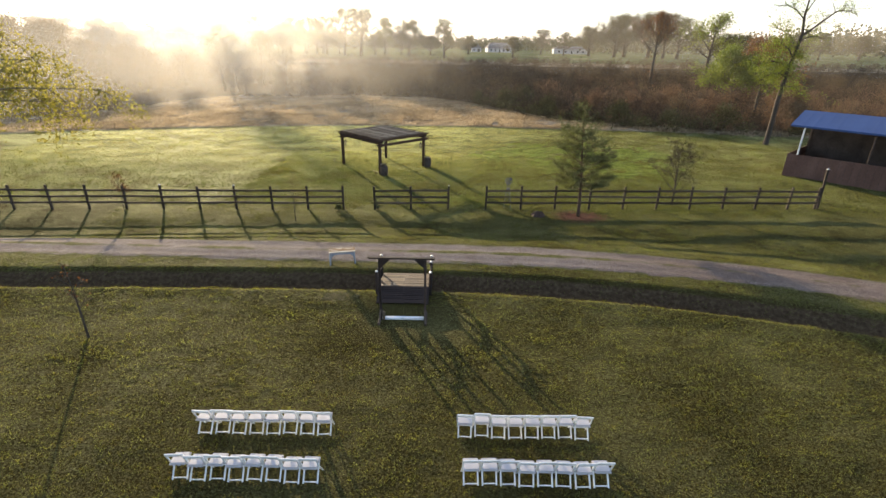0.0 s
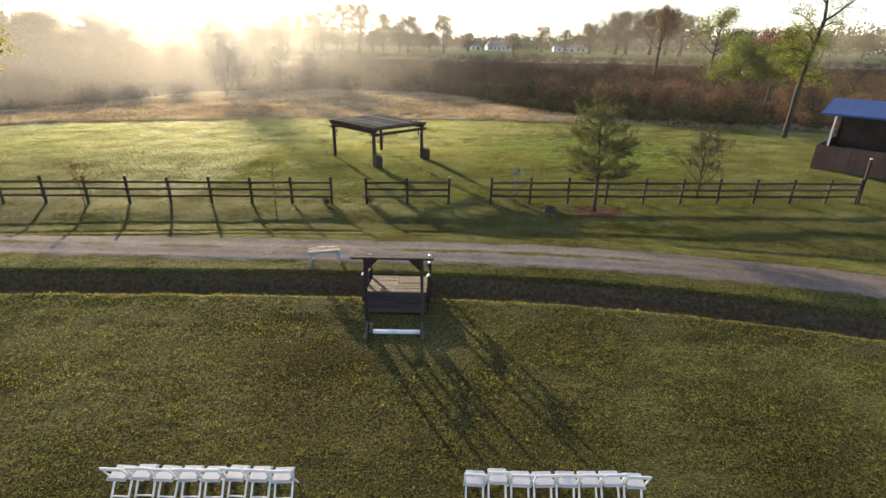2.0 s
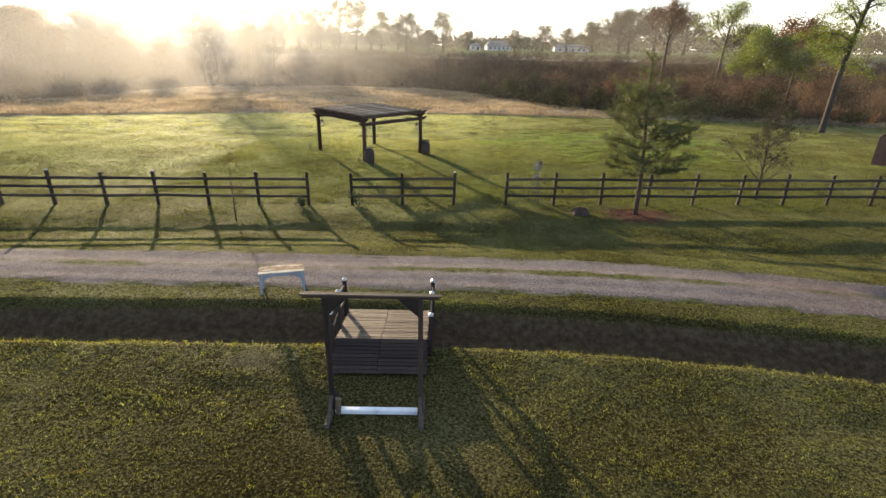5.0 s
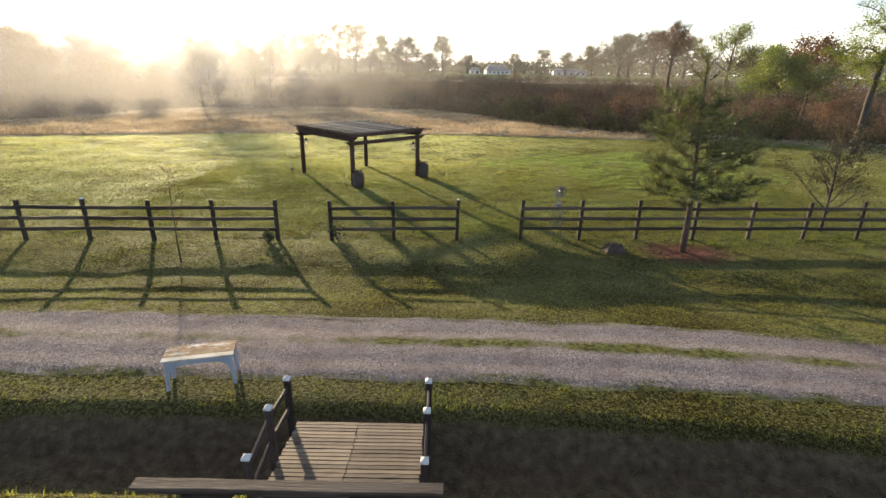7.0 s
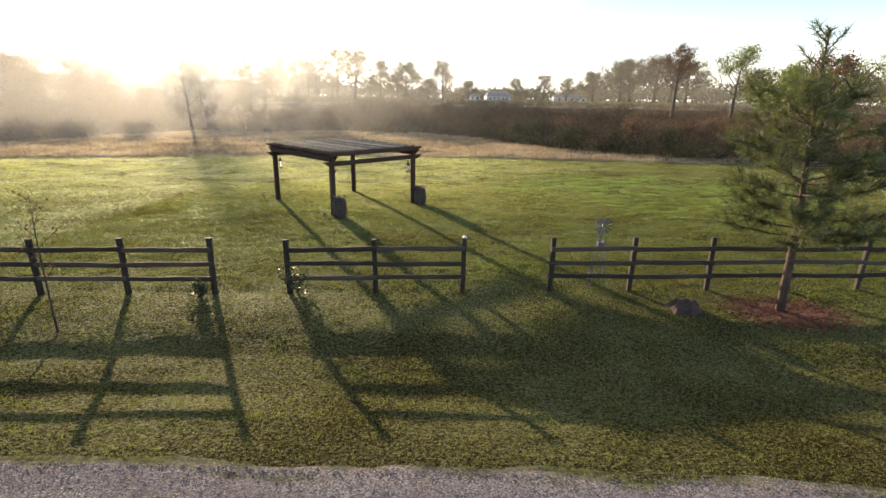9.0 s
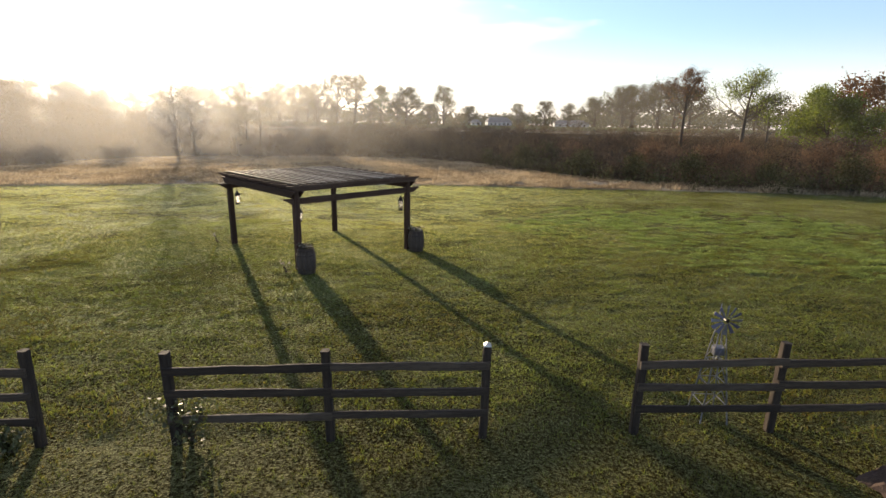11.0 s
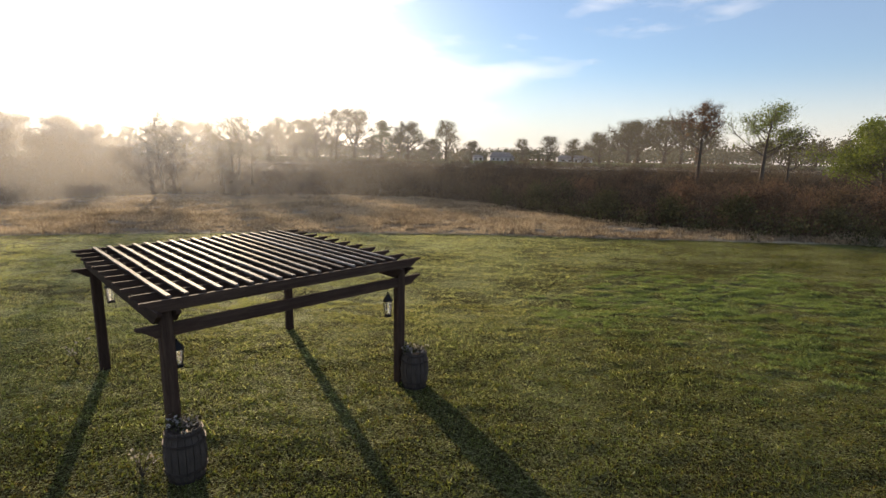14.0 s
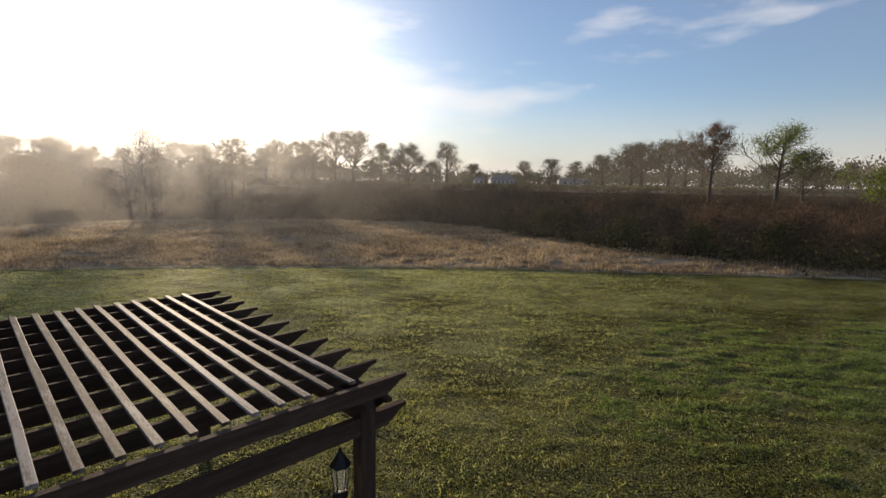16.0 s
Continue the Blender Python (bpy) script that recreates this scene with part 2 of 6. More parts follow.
m_leaf_green = material("green_leaves", [(0.3, (0.06, 0.082, 0.016)), (0.55, (0.11, 0.145, 0.028)), (0.8, (0.17, 0.20, 0.048))], scale=0.4, fine=3, island=0.4,
                        bump=0, rough=0.5, through_light=0.55, through_tint=(1.3, 1.3, 0.5))
m_leaf_olive = material("dull_olive_leaves", [(0.3, (0.05, 0.048, 0.022)), (0.55, (0.09, 0.085, 0.04)), (0.8, (0.14, 0.13, 0.06))], scale=0.2, fine=2, island=0.4,
                        bump=0, rough=0.9, spec=0.03, through_light=0.12)
m_leaf_waxy = material("waxy_shrub_leaves", [(0.3, (0.045, 0.050, 0.020)), (0.55, (0.085, 0.092, 0.038)), (0.8, (0.15, 0.15, 0.075))], scale=0.8, fine=6, island=0.4,
                       bump=0, rough=0.45, spec=0.35, through_light=0.25)
m_leaf_rust = material("rusty_leaves", [(0.3, (0.09, 0.038, 0.018)), (0.55, (0.16, 0.07, 0.03)), (0.8, (0.24, 0.12, 0.05))], scale=0.3, fine=3, island=0.4,
                       bump=0, rough=0.7, through_light=0.4)
m_brush = material("bare_grey_brown_brush", [(0.30, (0.040, 0.033, 0.027)), (0.45, (0.076, 0.062, 0.048)), (0.58, (0.115, 0.088, 0.062)), (0.75, (0.088, 0.080, 0.045))],
                   scale=0.07, fine=0.4, fine_amount=0.3, island=0.35, coords="World", bump=0, rough=0.95, spec=0.0, through_light=0.42, through_tint=(1.15, 1.0, 0.8))
m_brush_rust = material("rusty_brown_brush", [(0.30, (0.050, 0.037, 0.030)), (0.45, (0.098, 0.068, 0.050)), (0.58, (0.150, 0.097, 0.066)), (0.75, (0.155, 0.122, 0.074))],
                        scale=0.10, fine=0.4, fine_amount=0.3, island=0.24, coords="World", bump=0, rough=0.95, spec=0.0, through_light=0.45, through_tint=(1.15, 1.05, 0.92))
m_woods = material("far_woodland", [(0.3, (0.045, 0.05, 0.035)), (0.55, (0.08, 0.08, 0.055)), (0.8, (0.12, 0.11, 0.07))], scale=0.02, fine=0.3, island=0.3,
                   coords="World", bump=0, rough=0.9, through_light=0.3)
m_mulch = material("red_brown_mulch", [(0.3, (0.065, 0.024, 0.012)), (0.55, (0.15, 0.050, 0.024)), (0.8, (0.27, 0.105, 0.05))], scale=3, fine=30, fine_amount=0.5,
                   rough=0.9, bump=1.0, bump_distance=0.05, island=0.4)
m_stone = material("gravel_stone", [(0.25, (0.092, 0.070, 0.060)), (0.5, (0.205, 0.165, 0.145)), (0.75, (0.39, 0.33, 0.295))], scale=3, fine=20, island=0.6, coords="World",
                   bump=0, rough=0.9, spec=0.1)
m_stump = material("cut_stump_wood", [(0.3, (0.04, 0.026, 0.020)), (0.6, (0.08, 0.052, 0.04)), (0.8, (0.13, 0.09, 0.07))], scale=4, fine=25, fine_amount=0.5, rough=0.9, bump=1.0)
m_blue_roof = material("blue_metal_roofing", [(0.3, (0.022, 0.055, 0.17)), (0.6, (0.030, 0.072, 0.21)), (0.8, (0.042, 0.09, 0.25))], scale=0.5, fine=6, rough=0.5, bump=0.05, spec=0.5)
m_shed_wall = material("brown_shed_boards", [(0.3, (0.085, 0.045, 0.034)), (0.55, (0.14, 0.077, 0.058)), (0.8, (0.19, 0.115, 0.088))], scale=0.8, stretch=(1, 1, 0.5), fine=9,
                       fine_amount=0.4, rough=0.8, bump=0.3, object_random=0.08)
m_shed_dark = material("dark_shed_lining", [(0.3, (0.05, 0.036, 0.029)), (0.7, (0.11, 0.080, 0.065))], scale=1, fine=8, rough=0.9, bump=0.2)
m_barrel = material("old_barrel_oak", [(0.3, (0.045, 0.033, 0.026)), (0.55, (0.09, 0.068, 0.053)), (0.8, (0.15, 0.118, 0.092))], scale=2.5, stretch=(5, 5, 0.5), fine=14,
                    fine_amount=0.4, rough=0.8, bump=0.5)
m_iron = material("rusty_iron_hoop", [(0.3, (0.05, 0.04, 0.036)), (0.7, (0.12, 0.09, 0.075))], scale=8, fine=40, rough=0.6, metal=0.7, bump=0.2)
m_black_metal = material("black_lantern_metal", [(0.3, (0.015, 0.014, 0.013)), (0.7, (0.03, 0.028, 0.026))], scale=8, fine=40, rough=0.45, metal=0.6, bump=0.1)
m_galv = material("galvanised_metal", [(0.3, (0.12, 0.12, 0.13)), (0.7, (0.22, 0.22, 0.24))], scale=8, fine=40, rough=0.6, metal=0.4, bump=0.1)
m_house_wall = material("white_house_siding", [(0.3, (0.30, 0.33, 0.37)), (0.7, (0.40, 0.43, 0.46))], scale=0.4, fine=4, rough=0.7, bump=0.05)
m_house_roof = material("grey_shingle_roof", [(0.3, (0.10, 0.10, 0.11)), (0.7, (0.18, 0.18, 0.19))], scale=0.5, fine=5, rough=0.85, bump=0.2)
m_window = material("dark_window_glass", [(0.3, (0.02, 0.022, 0.026)), (0.7, (0.04, 0.045, 0.05))], scale=1, fine=3, rough=0.1, bump=0, spec=0.6)
m_flower = material("pale_flower_heads", [(0.3, (0.26, 0.23, 0.24)), (0.7, (0.48, 0.44, 0.44))], scale=5, fine=30, rough=0.7, bump=0, island=0.4, through_light=0.4)


def glass_material():
    m = bpy.data.materials.new("lantern_glass")
    m.use_nodes = True
    b = m.node_tree.nodes["Principled BSDF"]
    b.inputs["Base Color"].default_value = (0.95, 0.95, 0.92, 1)
    b.inputs["Roughness"].default_value = 0.25
    b.inputs["Transmission Weight"].default_value = 0.9
    return m


m_glass = glass_material()


def ground_material():
    """Turf, straw-coloured rough field and distant pale pasture, mixed by the sheet's own 'field' and 'pasture' attributes."""
    m = bpy.data.materials.new("turf_and_field")
    m.use_nodes = True
    t = m.node_tree
    b = t.nodes["Principled BSDF"]
    link = t.links.new
    pos = t.nodes.new("ShaderNodeNewGeometry").outputs["Position"]

    def noise_of(scale, detail=5.0, stretch=(1, 1, 1)):
        mp = t.nodes.new("ShaderNodeMapping")
        mp.inputs["Scale"].default_value = stretch
        link(pos, mp.inputs["Vector"])
        n = t.nodes.new("ShaderNodeTexNoise")
        n.inputs["Scale"].default_value, n.inputs["Detail"].default_value = scale, detail
        link(mp.outputs[0], n.inputs["Vector"])
        return n.outputs[0]

    def ramp_of(sock, stops):
        r = t.nodes.new("ShaderNodeValToRGB")
        el = r.color_ramp.elements
        while len(el) < len(stops):
            el.new(0.5)
        for e, (p, c) in zip(el, stops):
            e.position, e.color = p, (*c, 1)
        link(sock, r.inputs[0])
        return r.outputs[0]

    def blend(a, c, f):
        x = t.nodes.new("ShaderNodeMix")
        x.data_type = "RGBA"
        link(a, x.inputs[6])
        link(c, x.inputs[7])
        link(f, x.inputs["Factor"])
        return x.outputs[2]

    def wobble(attr, low=0.4, high=0.6, amount=0.35, scale=0.6):
        a = t.nodes.new("ShaderNodeAttribute")
        a.attribute_name = attr
        ma = t.nodes.new("ShaderNodeMath")
        ma.operation = "MULTIPLY_ADD"
        ma.inputs[1].default_value = amount
        link(noise_of(scale), ma.inputs[0])
        link(a.outputs["Fac"], ma.inputs[2])
        mr = t.nodes.new("ShaderNodeMapRange")
        mr.inputs["From Min"].default_value, mr.inputs["From Max"].default_value = low + amount / 2, high + amount / 2
        link(ma.outputs[0], mr.inputs["Value"])
        return mr.outputs[0]

    def two(a, c, f):
        x = t.nodes.new("ShaderNodeMix")
        x.inputs["Factor"].default_value = f
        link(a, x.inputs[2])
        link(c, x.inputs[3])
        return x.outputs[0]

    base = two(noise_of(0.3), two(noise_of(17.0, 4.0), noise_of(46.0, 2.0), 0.5), 0.8)
    lawn = ramp_of(base, TURF)
    straw = ramp_of(two(noise_of(0.12), noise_of(2.2, 7.0, (0.6, 1.6, 1)), 0.55), STRAW)
    pasture = ramp_of(noise_of(0.05), [(0.3, (0.10, 0.12, 0.05)), (0.6, (0.17, 0.175, 0.09)), (0.8, (0.25, 0.24, 0.14))])
    soil = ramp_of(noise_of(6.0), [(0.3, (0.048, 0.033, 0.020)), (0.5, (0.075, 0.052, 0.032)), (0.7, (0.105, 0.078, 0.046))])
    col = blend(lawn, straw, wobble("field"))
    col = blend(col, pasture, wobble("pasture"))
    litter = ramp_of(noise_of(1.5), [(0.3, (0.025, 0.018, 0.012)), (0.7, (0.07, 0.05, 0.032))])
    col = blend(col, litter, wobble("litter", 0.45, 0.75, 0.5, 0.5))
    col = blend(col, soil, wobble("soil", 0.45, 0.75, 0.5, 1.5))
    link(col, b.inputs["Base Color"])
    b.inputs["Roughness"].default_value = 0.8
    fuzz = t.nodes.new("ShaderNodeMapRange")
    fuzz.inputs["From Min"].default_value, fuzz.inputs["From Max"].default_value = 0.46, 0.57
    fuzz.inputs["To Min"].default_value, fuzz.inputs["To Max"].default_value = 0.0, 0.2
    link(base, fuzz.inputs["Value"])
    mown = t.nodes.new("ShaderNodeAttribute")
    mown.attribute_name = "field"
    left = t.nodes.new("ShaderNodeMath")
    left.operation = "SUBTRACT"
    left.inputs[0].default_value = 1.0
    link(mown.outputs["Fac"], left.inputs[1])
    only = t.nodes.new("ShaderNodeMath")
    only.operation = "MULTIPLY"
    # sheen raised towards the sun's side, putting low-sun glow into the turf
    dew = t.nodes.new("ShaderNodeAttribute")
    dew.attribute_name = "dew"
    glow_gain = t.nodes.new("ShaderNodeMath")
    glow_gain.operation = "MULTIPLY_ADD"
    glow_gain.inputs[1].default_value, glow_gain.inputs[2].default_value = 3.5, 1.0
    link(dew.outputs["Fac"], glow_gain.inputs[0])
    sheened = t.nodes.new("ShaderNodeMath")
    sheened.operation = "MULTIPLY"
    link(fuzz.outputs[0], sheened.inputs[0])
    link(glow_gain.outputs[0], sheened.inputs[1])
    link(sheened.outputs[0], only.inputs[0])
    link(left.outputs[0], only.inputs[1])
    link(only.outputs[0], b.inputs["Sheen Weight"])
    gloss = t.nodes.new("ShaderNodeMath")
    gloss.operation = "MULTIPLY_ADD"
    gloss.inputs[1].default_value, gloss.inputs[2].default_value = 0.15, 0.0
    link(only.outputs[0], gloss.inputs[0])
    link(gloss.outputs[0], b.inputs["Specular IOR Level"])
    b.inputs["Sheen Roughness"].default_value = 0.4
    b.inputs["Sheen Tint"].default_value = (0.82, 0.88, 0.34, 1)
    bp = t.nodes.new("ShaderNodeBump")
    bp.inputs["Strength"].default_value, bp.inputs["Distance"].default_value = 1.0, 0.09
    link(two(noise_of(5.0, 6.0), noise_of(24.0, 4.0), 0.45), bp.inputs["Height"])
    link(bp.outputs[0], b.inputs["Normal"])
    return m


def road_material():
    """Grey gravel with worn tracks, a grassy crown and reddish soil at the bend."""
    m = bpy.data.materials.new("gravel_drive")
    m.use_nodes = True
    t = m.node_tree
    b = t.nodes["Principled BSDF"]
    link = t.links.new
    pos = t.nodes.new("ShaderNodeNewGeometry").outputs["Position"]

    def noise_of(scale, detail=4.0, kind="ShaderNodeTexNoise"):
        n = t.nodes.new(kind)
        n.inputs["Scale"].default_value = scale
        n.inputs["Detail"].default_value = detail
        link(pos, n.inputs["Vector"])
        return n.outputs[0]

    def ramp_of(sock, stops):
        r = t.nodes.new("ShaderNodeValToRGB")
        el = r.color_ramp.elements
        while len(el) < len(stops):
            el.new(0.5)
        for e, (p, c) in zip(el, stops):
            e.position, e.color = p, (*c, 1)
        link(sock, r.inputs[0])
        return r.outputs[0]

    vor = t.nodes.new("ShaderNodeTexVoronoi")
    vor.inputs["Scale"].default_value = 46.0
    link(pos, vor.inputs["Vector"])
    stone = ramp_of(vor.outputs["Color"], [(0.15, (0.080, 0.063, 0.054)), (0.5, (0.182, 0.150, 0.133)), (0.85, (0.335, 0.29, 0.26))])
    dirt = ramp_of(noise_of(3.0, 6.0), [(0.3, (0.085, 0.06, 0.05)), (0.5, (0.145, 0.112, 0.10)), (0.7, (0.22, 0.18, 0.165))])
    mx = t.nodes.new("ShaderNodeMix")
    mx.data_type = "RGBA"
    mr = t.nodes.new("ShaderNodeMapRange")
    mr.inputs["From Min"].default_value, mr.inputs["From Max"].default_value = 0.42, 0.6
    link(noise_of(0.8, 5.0), mr.inputs["Value"])
    mr.inputs["To Max"].default_value = 0.5
    link(mr.outputs[0], mx.inputs["Factor"])
    link(stone, mx.inputs[6])
    link(dirt, mx.inputs[7])
    earth = t.nodes.new("ShaderNodeMix")
    earth.data_type = "RGBA"
    ea = t.nodes.new("ShaderNodeAttribute")
    ea.attribute_name = "earth"
    link(ea.outputs["Fac"], earth.inputs["Factor"])
    link(mx.outputs[2], earth.inputs[6])
    link(ramp_of(noise_of(5.0, 6.0), [(0.3, (0.055, 0.036, 0.027)), (0.5, (0.105, 0.070, 0.053)), (0.7, (0.17, 0.118, 0.092))]), earth.inputs[7])
    green = t.nodes.new("ShaderNodeMix")
    green.data_type = "RGBA"
    turf = ramp_of(noise_of(9.0), [(0.35, (0.03, 0.03, 0.01)), (0.5, (0.07, 0.072, 0.02)), (0.65, (0.12, 0.12, 0.04))])
    a = t.nodes.new("ShaderNodeAttribute")
    a.attribute_name = "turf"
    ma = t.nodes.new("ShaderNodeMath")
    ma.operation = "MULTIPLY_ADD"
    ma.inputs[1].default_value = 0.9
    link(noise_of(1.1, 6.0), ma.inputs[0])
    link(a.outputs["Fac"], ma.inputs[2])
    mr2 = t.nodes.new("ShaderNodeMapRange")
    mr2.inputs["From Min"].default_value, mr2.inputs["From Max"].default_value = 0.80, 1.10
    link(ma.outputs[0], mr2.inputs["Value"])
    link(mr2.outputs[0], green.inputs["Factor"])
    link(earth.outputs[2], green.inputs[6])
    link(turf, green.inputs[7])
    link(green.outputs[2], b.inputs["Base Color"])
    b.inputs["Roughness"].default_value = 1.0
    b.inputs["Specular IOR Level"].default_value = 0.05
    bp = t.nodes.new("ShaderNodeBump")
    bp.inputs["Strength"].default_value, bp.inputs["Distance"].default_value = 0.7, 0.012
    link(vor.outputs["Distance"], bp.inputs["Height"])
    link(bp.outputs[0], b.inputs["Normal"])
    return m


# ---------------------------------------------------------------- building helpers
def tri_mesh(name, co, tris, attrs=()):
    """A mesh from arrays of places and triangles or quads."""
    co, tris = np.asarray(co, dtype=np.float32), np.asarray(tris, dtype=np.int32)
    me = bpy.data.meshes.new(name)
    k = tris.shape[1]
    me.vertices.add(len(co))
    me.vertices.foreach_set("co", co.ravel())
    me.loops.add(tris.size)
    me.polygons.add(len(tris))
    me.polygons.foreach_set("loop_start", np.arange(0, tris.size, k, dtype=np.int32))
    me.loops.foreach_set("vertex_index", tris.ravel())
    for label, values in attrs:
        at = me.attributes.new(label, "FLOAT", "POINT")
        at.data.foreach_set("value", np.asarray(values, dtype=np.float32))
    me.update(calc_edges=True)
    return me


class Shape:
    """Collects beams, tubes and plates into one mesh."""

    def __init__(self):
        self.v, self.f = [], []

    def add(self, verts, faces):
        n = len(self.v)
        self.v.extend(tuple(p) for p in verts)
        self.f.extend(tuple(i + n for i in q) for q in faces)
        return self

    def box(self, c, s, m=None):
        x, y, z = (h / 2 for h in s)
        b = min(s) * 0.12
        prof = [(-y + b, -z), (y - b, -z), (y, -z + b), (y, z - b), (y - b, z), (-y + b, z), (-y, z - b), (-y, -z + b)]
        vs = [Vector((sx * x, py, pz)) for sx in (-1, 1) for py, pz in prof]
        if m:
            vs = [m @ p for p in vs]
        vs = [p + Vector(c) for p in vs]
        fs = [tuple(reversed(range(8))), tuple(range(8, 16))] + [(i, (i + 1) % 8, 8 + (i + 1) % 8, 8 + i) for i in range(8)]
        return self.add(vs, fs)

    def beam(self, p0, p1, w, h, up=(0, 0, 1)):
        p0, p1 = Vector(p0), Vector(p1)
        x = (p1 - p0).normalized()
        y = Vector(up).cross(x)
        y = (y if y.length > 1e-4 else Vector((0, 1, 0))).normalized()
        z = x.cross(y)
        m = Matrix((x, y, z)).transposed()
        return self.box((p0 + p1) / 2, ((p1 - p0).length, w, h), m)

    def tube(self, pts, radii, sides=8, cap=True):
        pts = [Vector(p) for p in pts]
        ring = []
        for i, p in enumerate(pts):
            d = (pts[min(i + 1, len(pts) - 1)] - pts[max(i - 1, 0)]).normalized()
            a = d.orthogonal().normalized() if abs(d.z) < 0.95 else Vector((1, 0, 0)).cross(d).normalized()
            b = d.cross(a)
            ring.append([p + (a * math.cos(t) + b * math.sin(t)) * radii[i] for t in (2 * math.pi * k / sides for k in range(sides))])
        vs = [q for r in ring for q in r]
        fs = [(i * sides + k, i * sides + (k + 1) % sides, (i + 1) * sides + (k + 1) % sides, (i + 1) * sides + k)
              for i in range(len(pts) - 1) for k in range(sides)]
        if cap:
            fs += [tuple(reversed(range(sides))), tuple(range(len(vs) - sides, len(vs)))]
        return self.add(vs, fs)

    def turned(self, profile, sides=14, c=(0, 0, 0)):
        """A turned form: profile is (radius, z) from below."""
        vs = [(c[0] + r * math.cos(2 * math.pi * k / sides), c[1] + r * math.sin(2 * math.pi * k / sides), c[2] + z) for r, z in profile for k in range(sides)]
        fs = [(i * sides + k, i * sides + (k + 1) % sides, (i + 1) * sides + (k + 1) % sides, (i + 1) * sides + k)
              for i in range(len(profile) - 1) for k in range(sides)]
        fs += [tuple(reversed(range(sides))), tuple(range(len(vs) - sides, len(vs)))]
        return self.add(vs, fs)

    def plate(self, outline, y0, y1):
        """An outline in x and z, drawn out from y0 to y1."""
        n = len(outline)
        vs = [(x, y0, z) for x, z in outline] + [(x, y1, z) for x, z in outline]
        fs = [tuple(range(n)), tuple(reversed(range(n, 2 * n)))] + [((i + 1) % n, i, n + i, n + (i + 1) % n) for i in range(n)]
        return self.add(vs, fs)

    def mesh(self, name, mat, smooth=False):
        me = bpy.data.meshes.new(name)
        me.from_pydata(self.v, [], self.f)
        bm = bmesh.new()
        bm.from_mesh(me)
        bmesh.ops.recalc_face_normals(bm, faces=bm.faces)
        bm.to_mesh(me)
        bm.free()
        if smooth:
            me.polygons.foreach_set("use_smooth", [True] * len(me.polygons))
        me.materials.append(mat)
        return me


def thing(name, m, label, category, group="", kind=""):
    ob = new(name)
    ob.empty_display_size = 0.2
    ob.matrix_world = m
    return tagged(ob, label, category, group, kind)


def part(name, shape, mat, parent, label="", m=None, smooth=False):
    me = shape if isinstance(shape, bpy.types.Mesh) else shape.mesh(name, mat, smooth)
    ob = new(name, me)
    ob.parent = parent
    if m is not None:
        ob.matrix_basis = m
    if label:
        ob["label"] = label
    return ob


def under(piece, holder):
    """Make a piece a sub-part of another part of the same thing, where it stands."""
    piece.matrix_basis = holder.matrix_basis.inverted() @ piece.matrix_basis
    piece.parent = holder
    return piece


timber_cache = {}


def timber(name, p0, p1, w, h, mat, parent, up=(0, 0, 1), label="", wobble=0.0, seed=0):
    """A straight or slightly uneven timber of its own, its grain along its length."""
    p0, p1 = Vector(p0), Vector(p1)
    length = (p1 - p0).length
    key = (round(length, 2), w, h, mat.name, wobble, seed)
    if key not in timber_cache:
        r = random.Random(hash((round(length * 100), seed, round(w * 1000))))
        n = 5 if wobble else 1
        prof = []
        b = min(w, h) * 0.14
        y, z = w / 2, h / 2
        prof = [(-y + b, -z), (y - b, -z), (y, -z + b), (y, z - b), (y - b, z), (-y + b, z), (-y, z - b), (-y, -z + b)]
        vs, fs = [], []
        for i in range(n + 1):
            dy, dz = (r.uniform(-wobble, wobble), r.uniform(-wobble, wobble)) if 0 < i < n else (0, 0)
            k = 1 + (r.uniform(-0.5, 0.5) * wobble / min(w, h))
            vs += [(length * i / n, py * k + dy, pz * k + dz) for py, pz in prof]
        for i in range(n):
            fs += [(i * 8 + j, i * 8 + (j + 1) % 8, i * 8 + 8 + (j + 1) % 8, i * 8 + 8 + j) for j in range(8)]
        fs += [tuple(reversed(range(8))), tuple(range(n * 8, n * 8 + 8))]
        timber_cache[key] = Shape().add(vs, fs).mesh(name, mat)
    x = (p1 - p0).normalized()
    yv = Vector(up).cross(x)
    yv = (yv if yv.length > 1e-4 else Vector((0, 1, 0))).normalized()
    rot = Matrix((x, yv, x.cross(yv))).transposed().to_4x4()
    return part(name, timber_cache[key], mat, parent, label, Matrix.Translation(p0) @ rot)


# ---------------------------------------------------------------- the lie of the land
rng = np.random.default_rng(7)
lattice = rng.random((64, 64))


def vnoise(x, y, size):
    """Smooth noise from 0 to 1 with lumps of that size in metres."""
    x, y = np.asarray(x, float) / size, np.asarray(y, float) / size
    i, j = np.floor(x).astype(int), np.floor(y).astype(int)
    fx, fy = x - i, y - j
    fx, fy = fx * fx * (3 - 2 * fx), fy * fy * (3 - 2 * fy)
    g = lambda a, b: lattice[a % 64, b % 64]
    return (g(i, j) * (1 - fx) + g(i + 1, j) * fx) * (1 - fy) + (g(i, j + 1) * (1 - fx) + g(i + 1, j + 1) * fx) * fy


def step(a, b, v):
    u = np.clip((v - a) / (b - a), 0, 1)
    return u * u * (3 - 2 * u)


def road_y(x):
    x = np.asarray(x, float)
    return 23.45 - np.where(x > 0, 0.0085, -0.0012) * x * x


def ditch_y(x):
    x = np.asarray(x, float)
    return 20.05 - np.where(x > -2, 0.0086, 0.0015) * (x + 2) ** 2


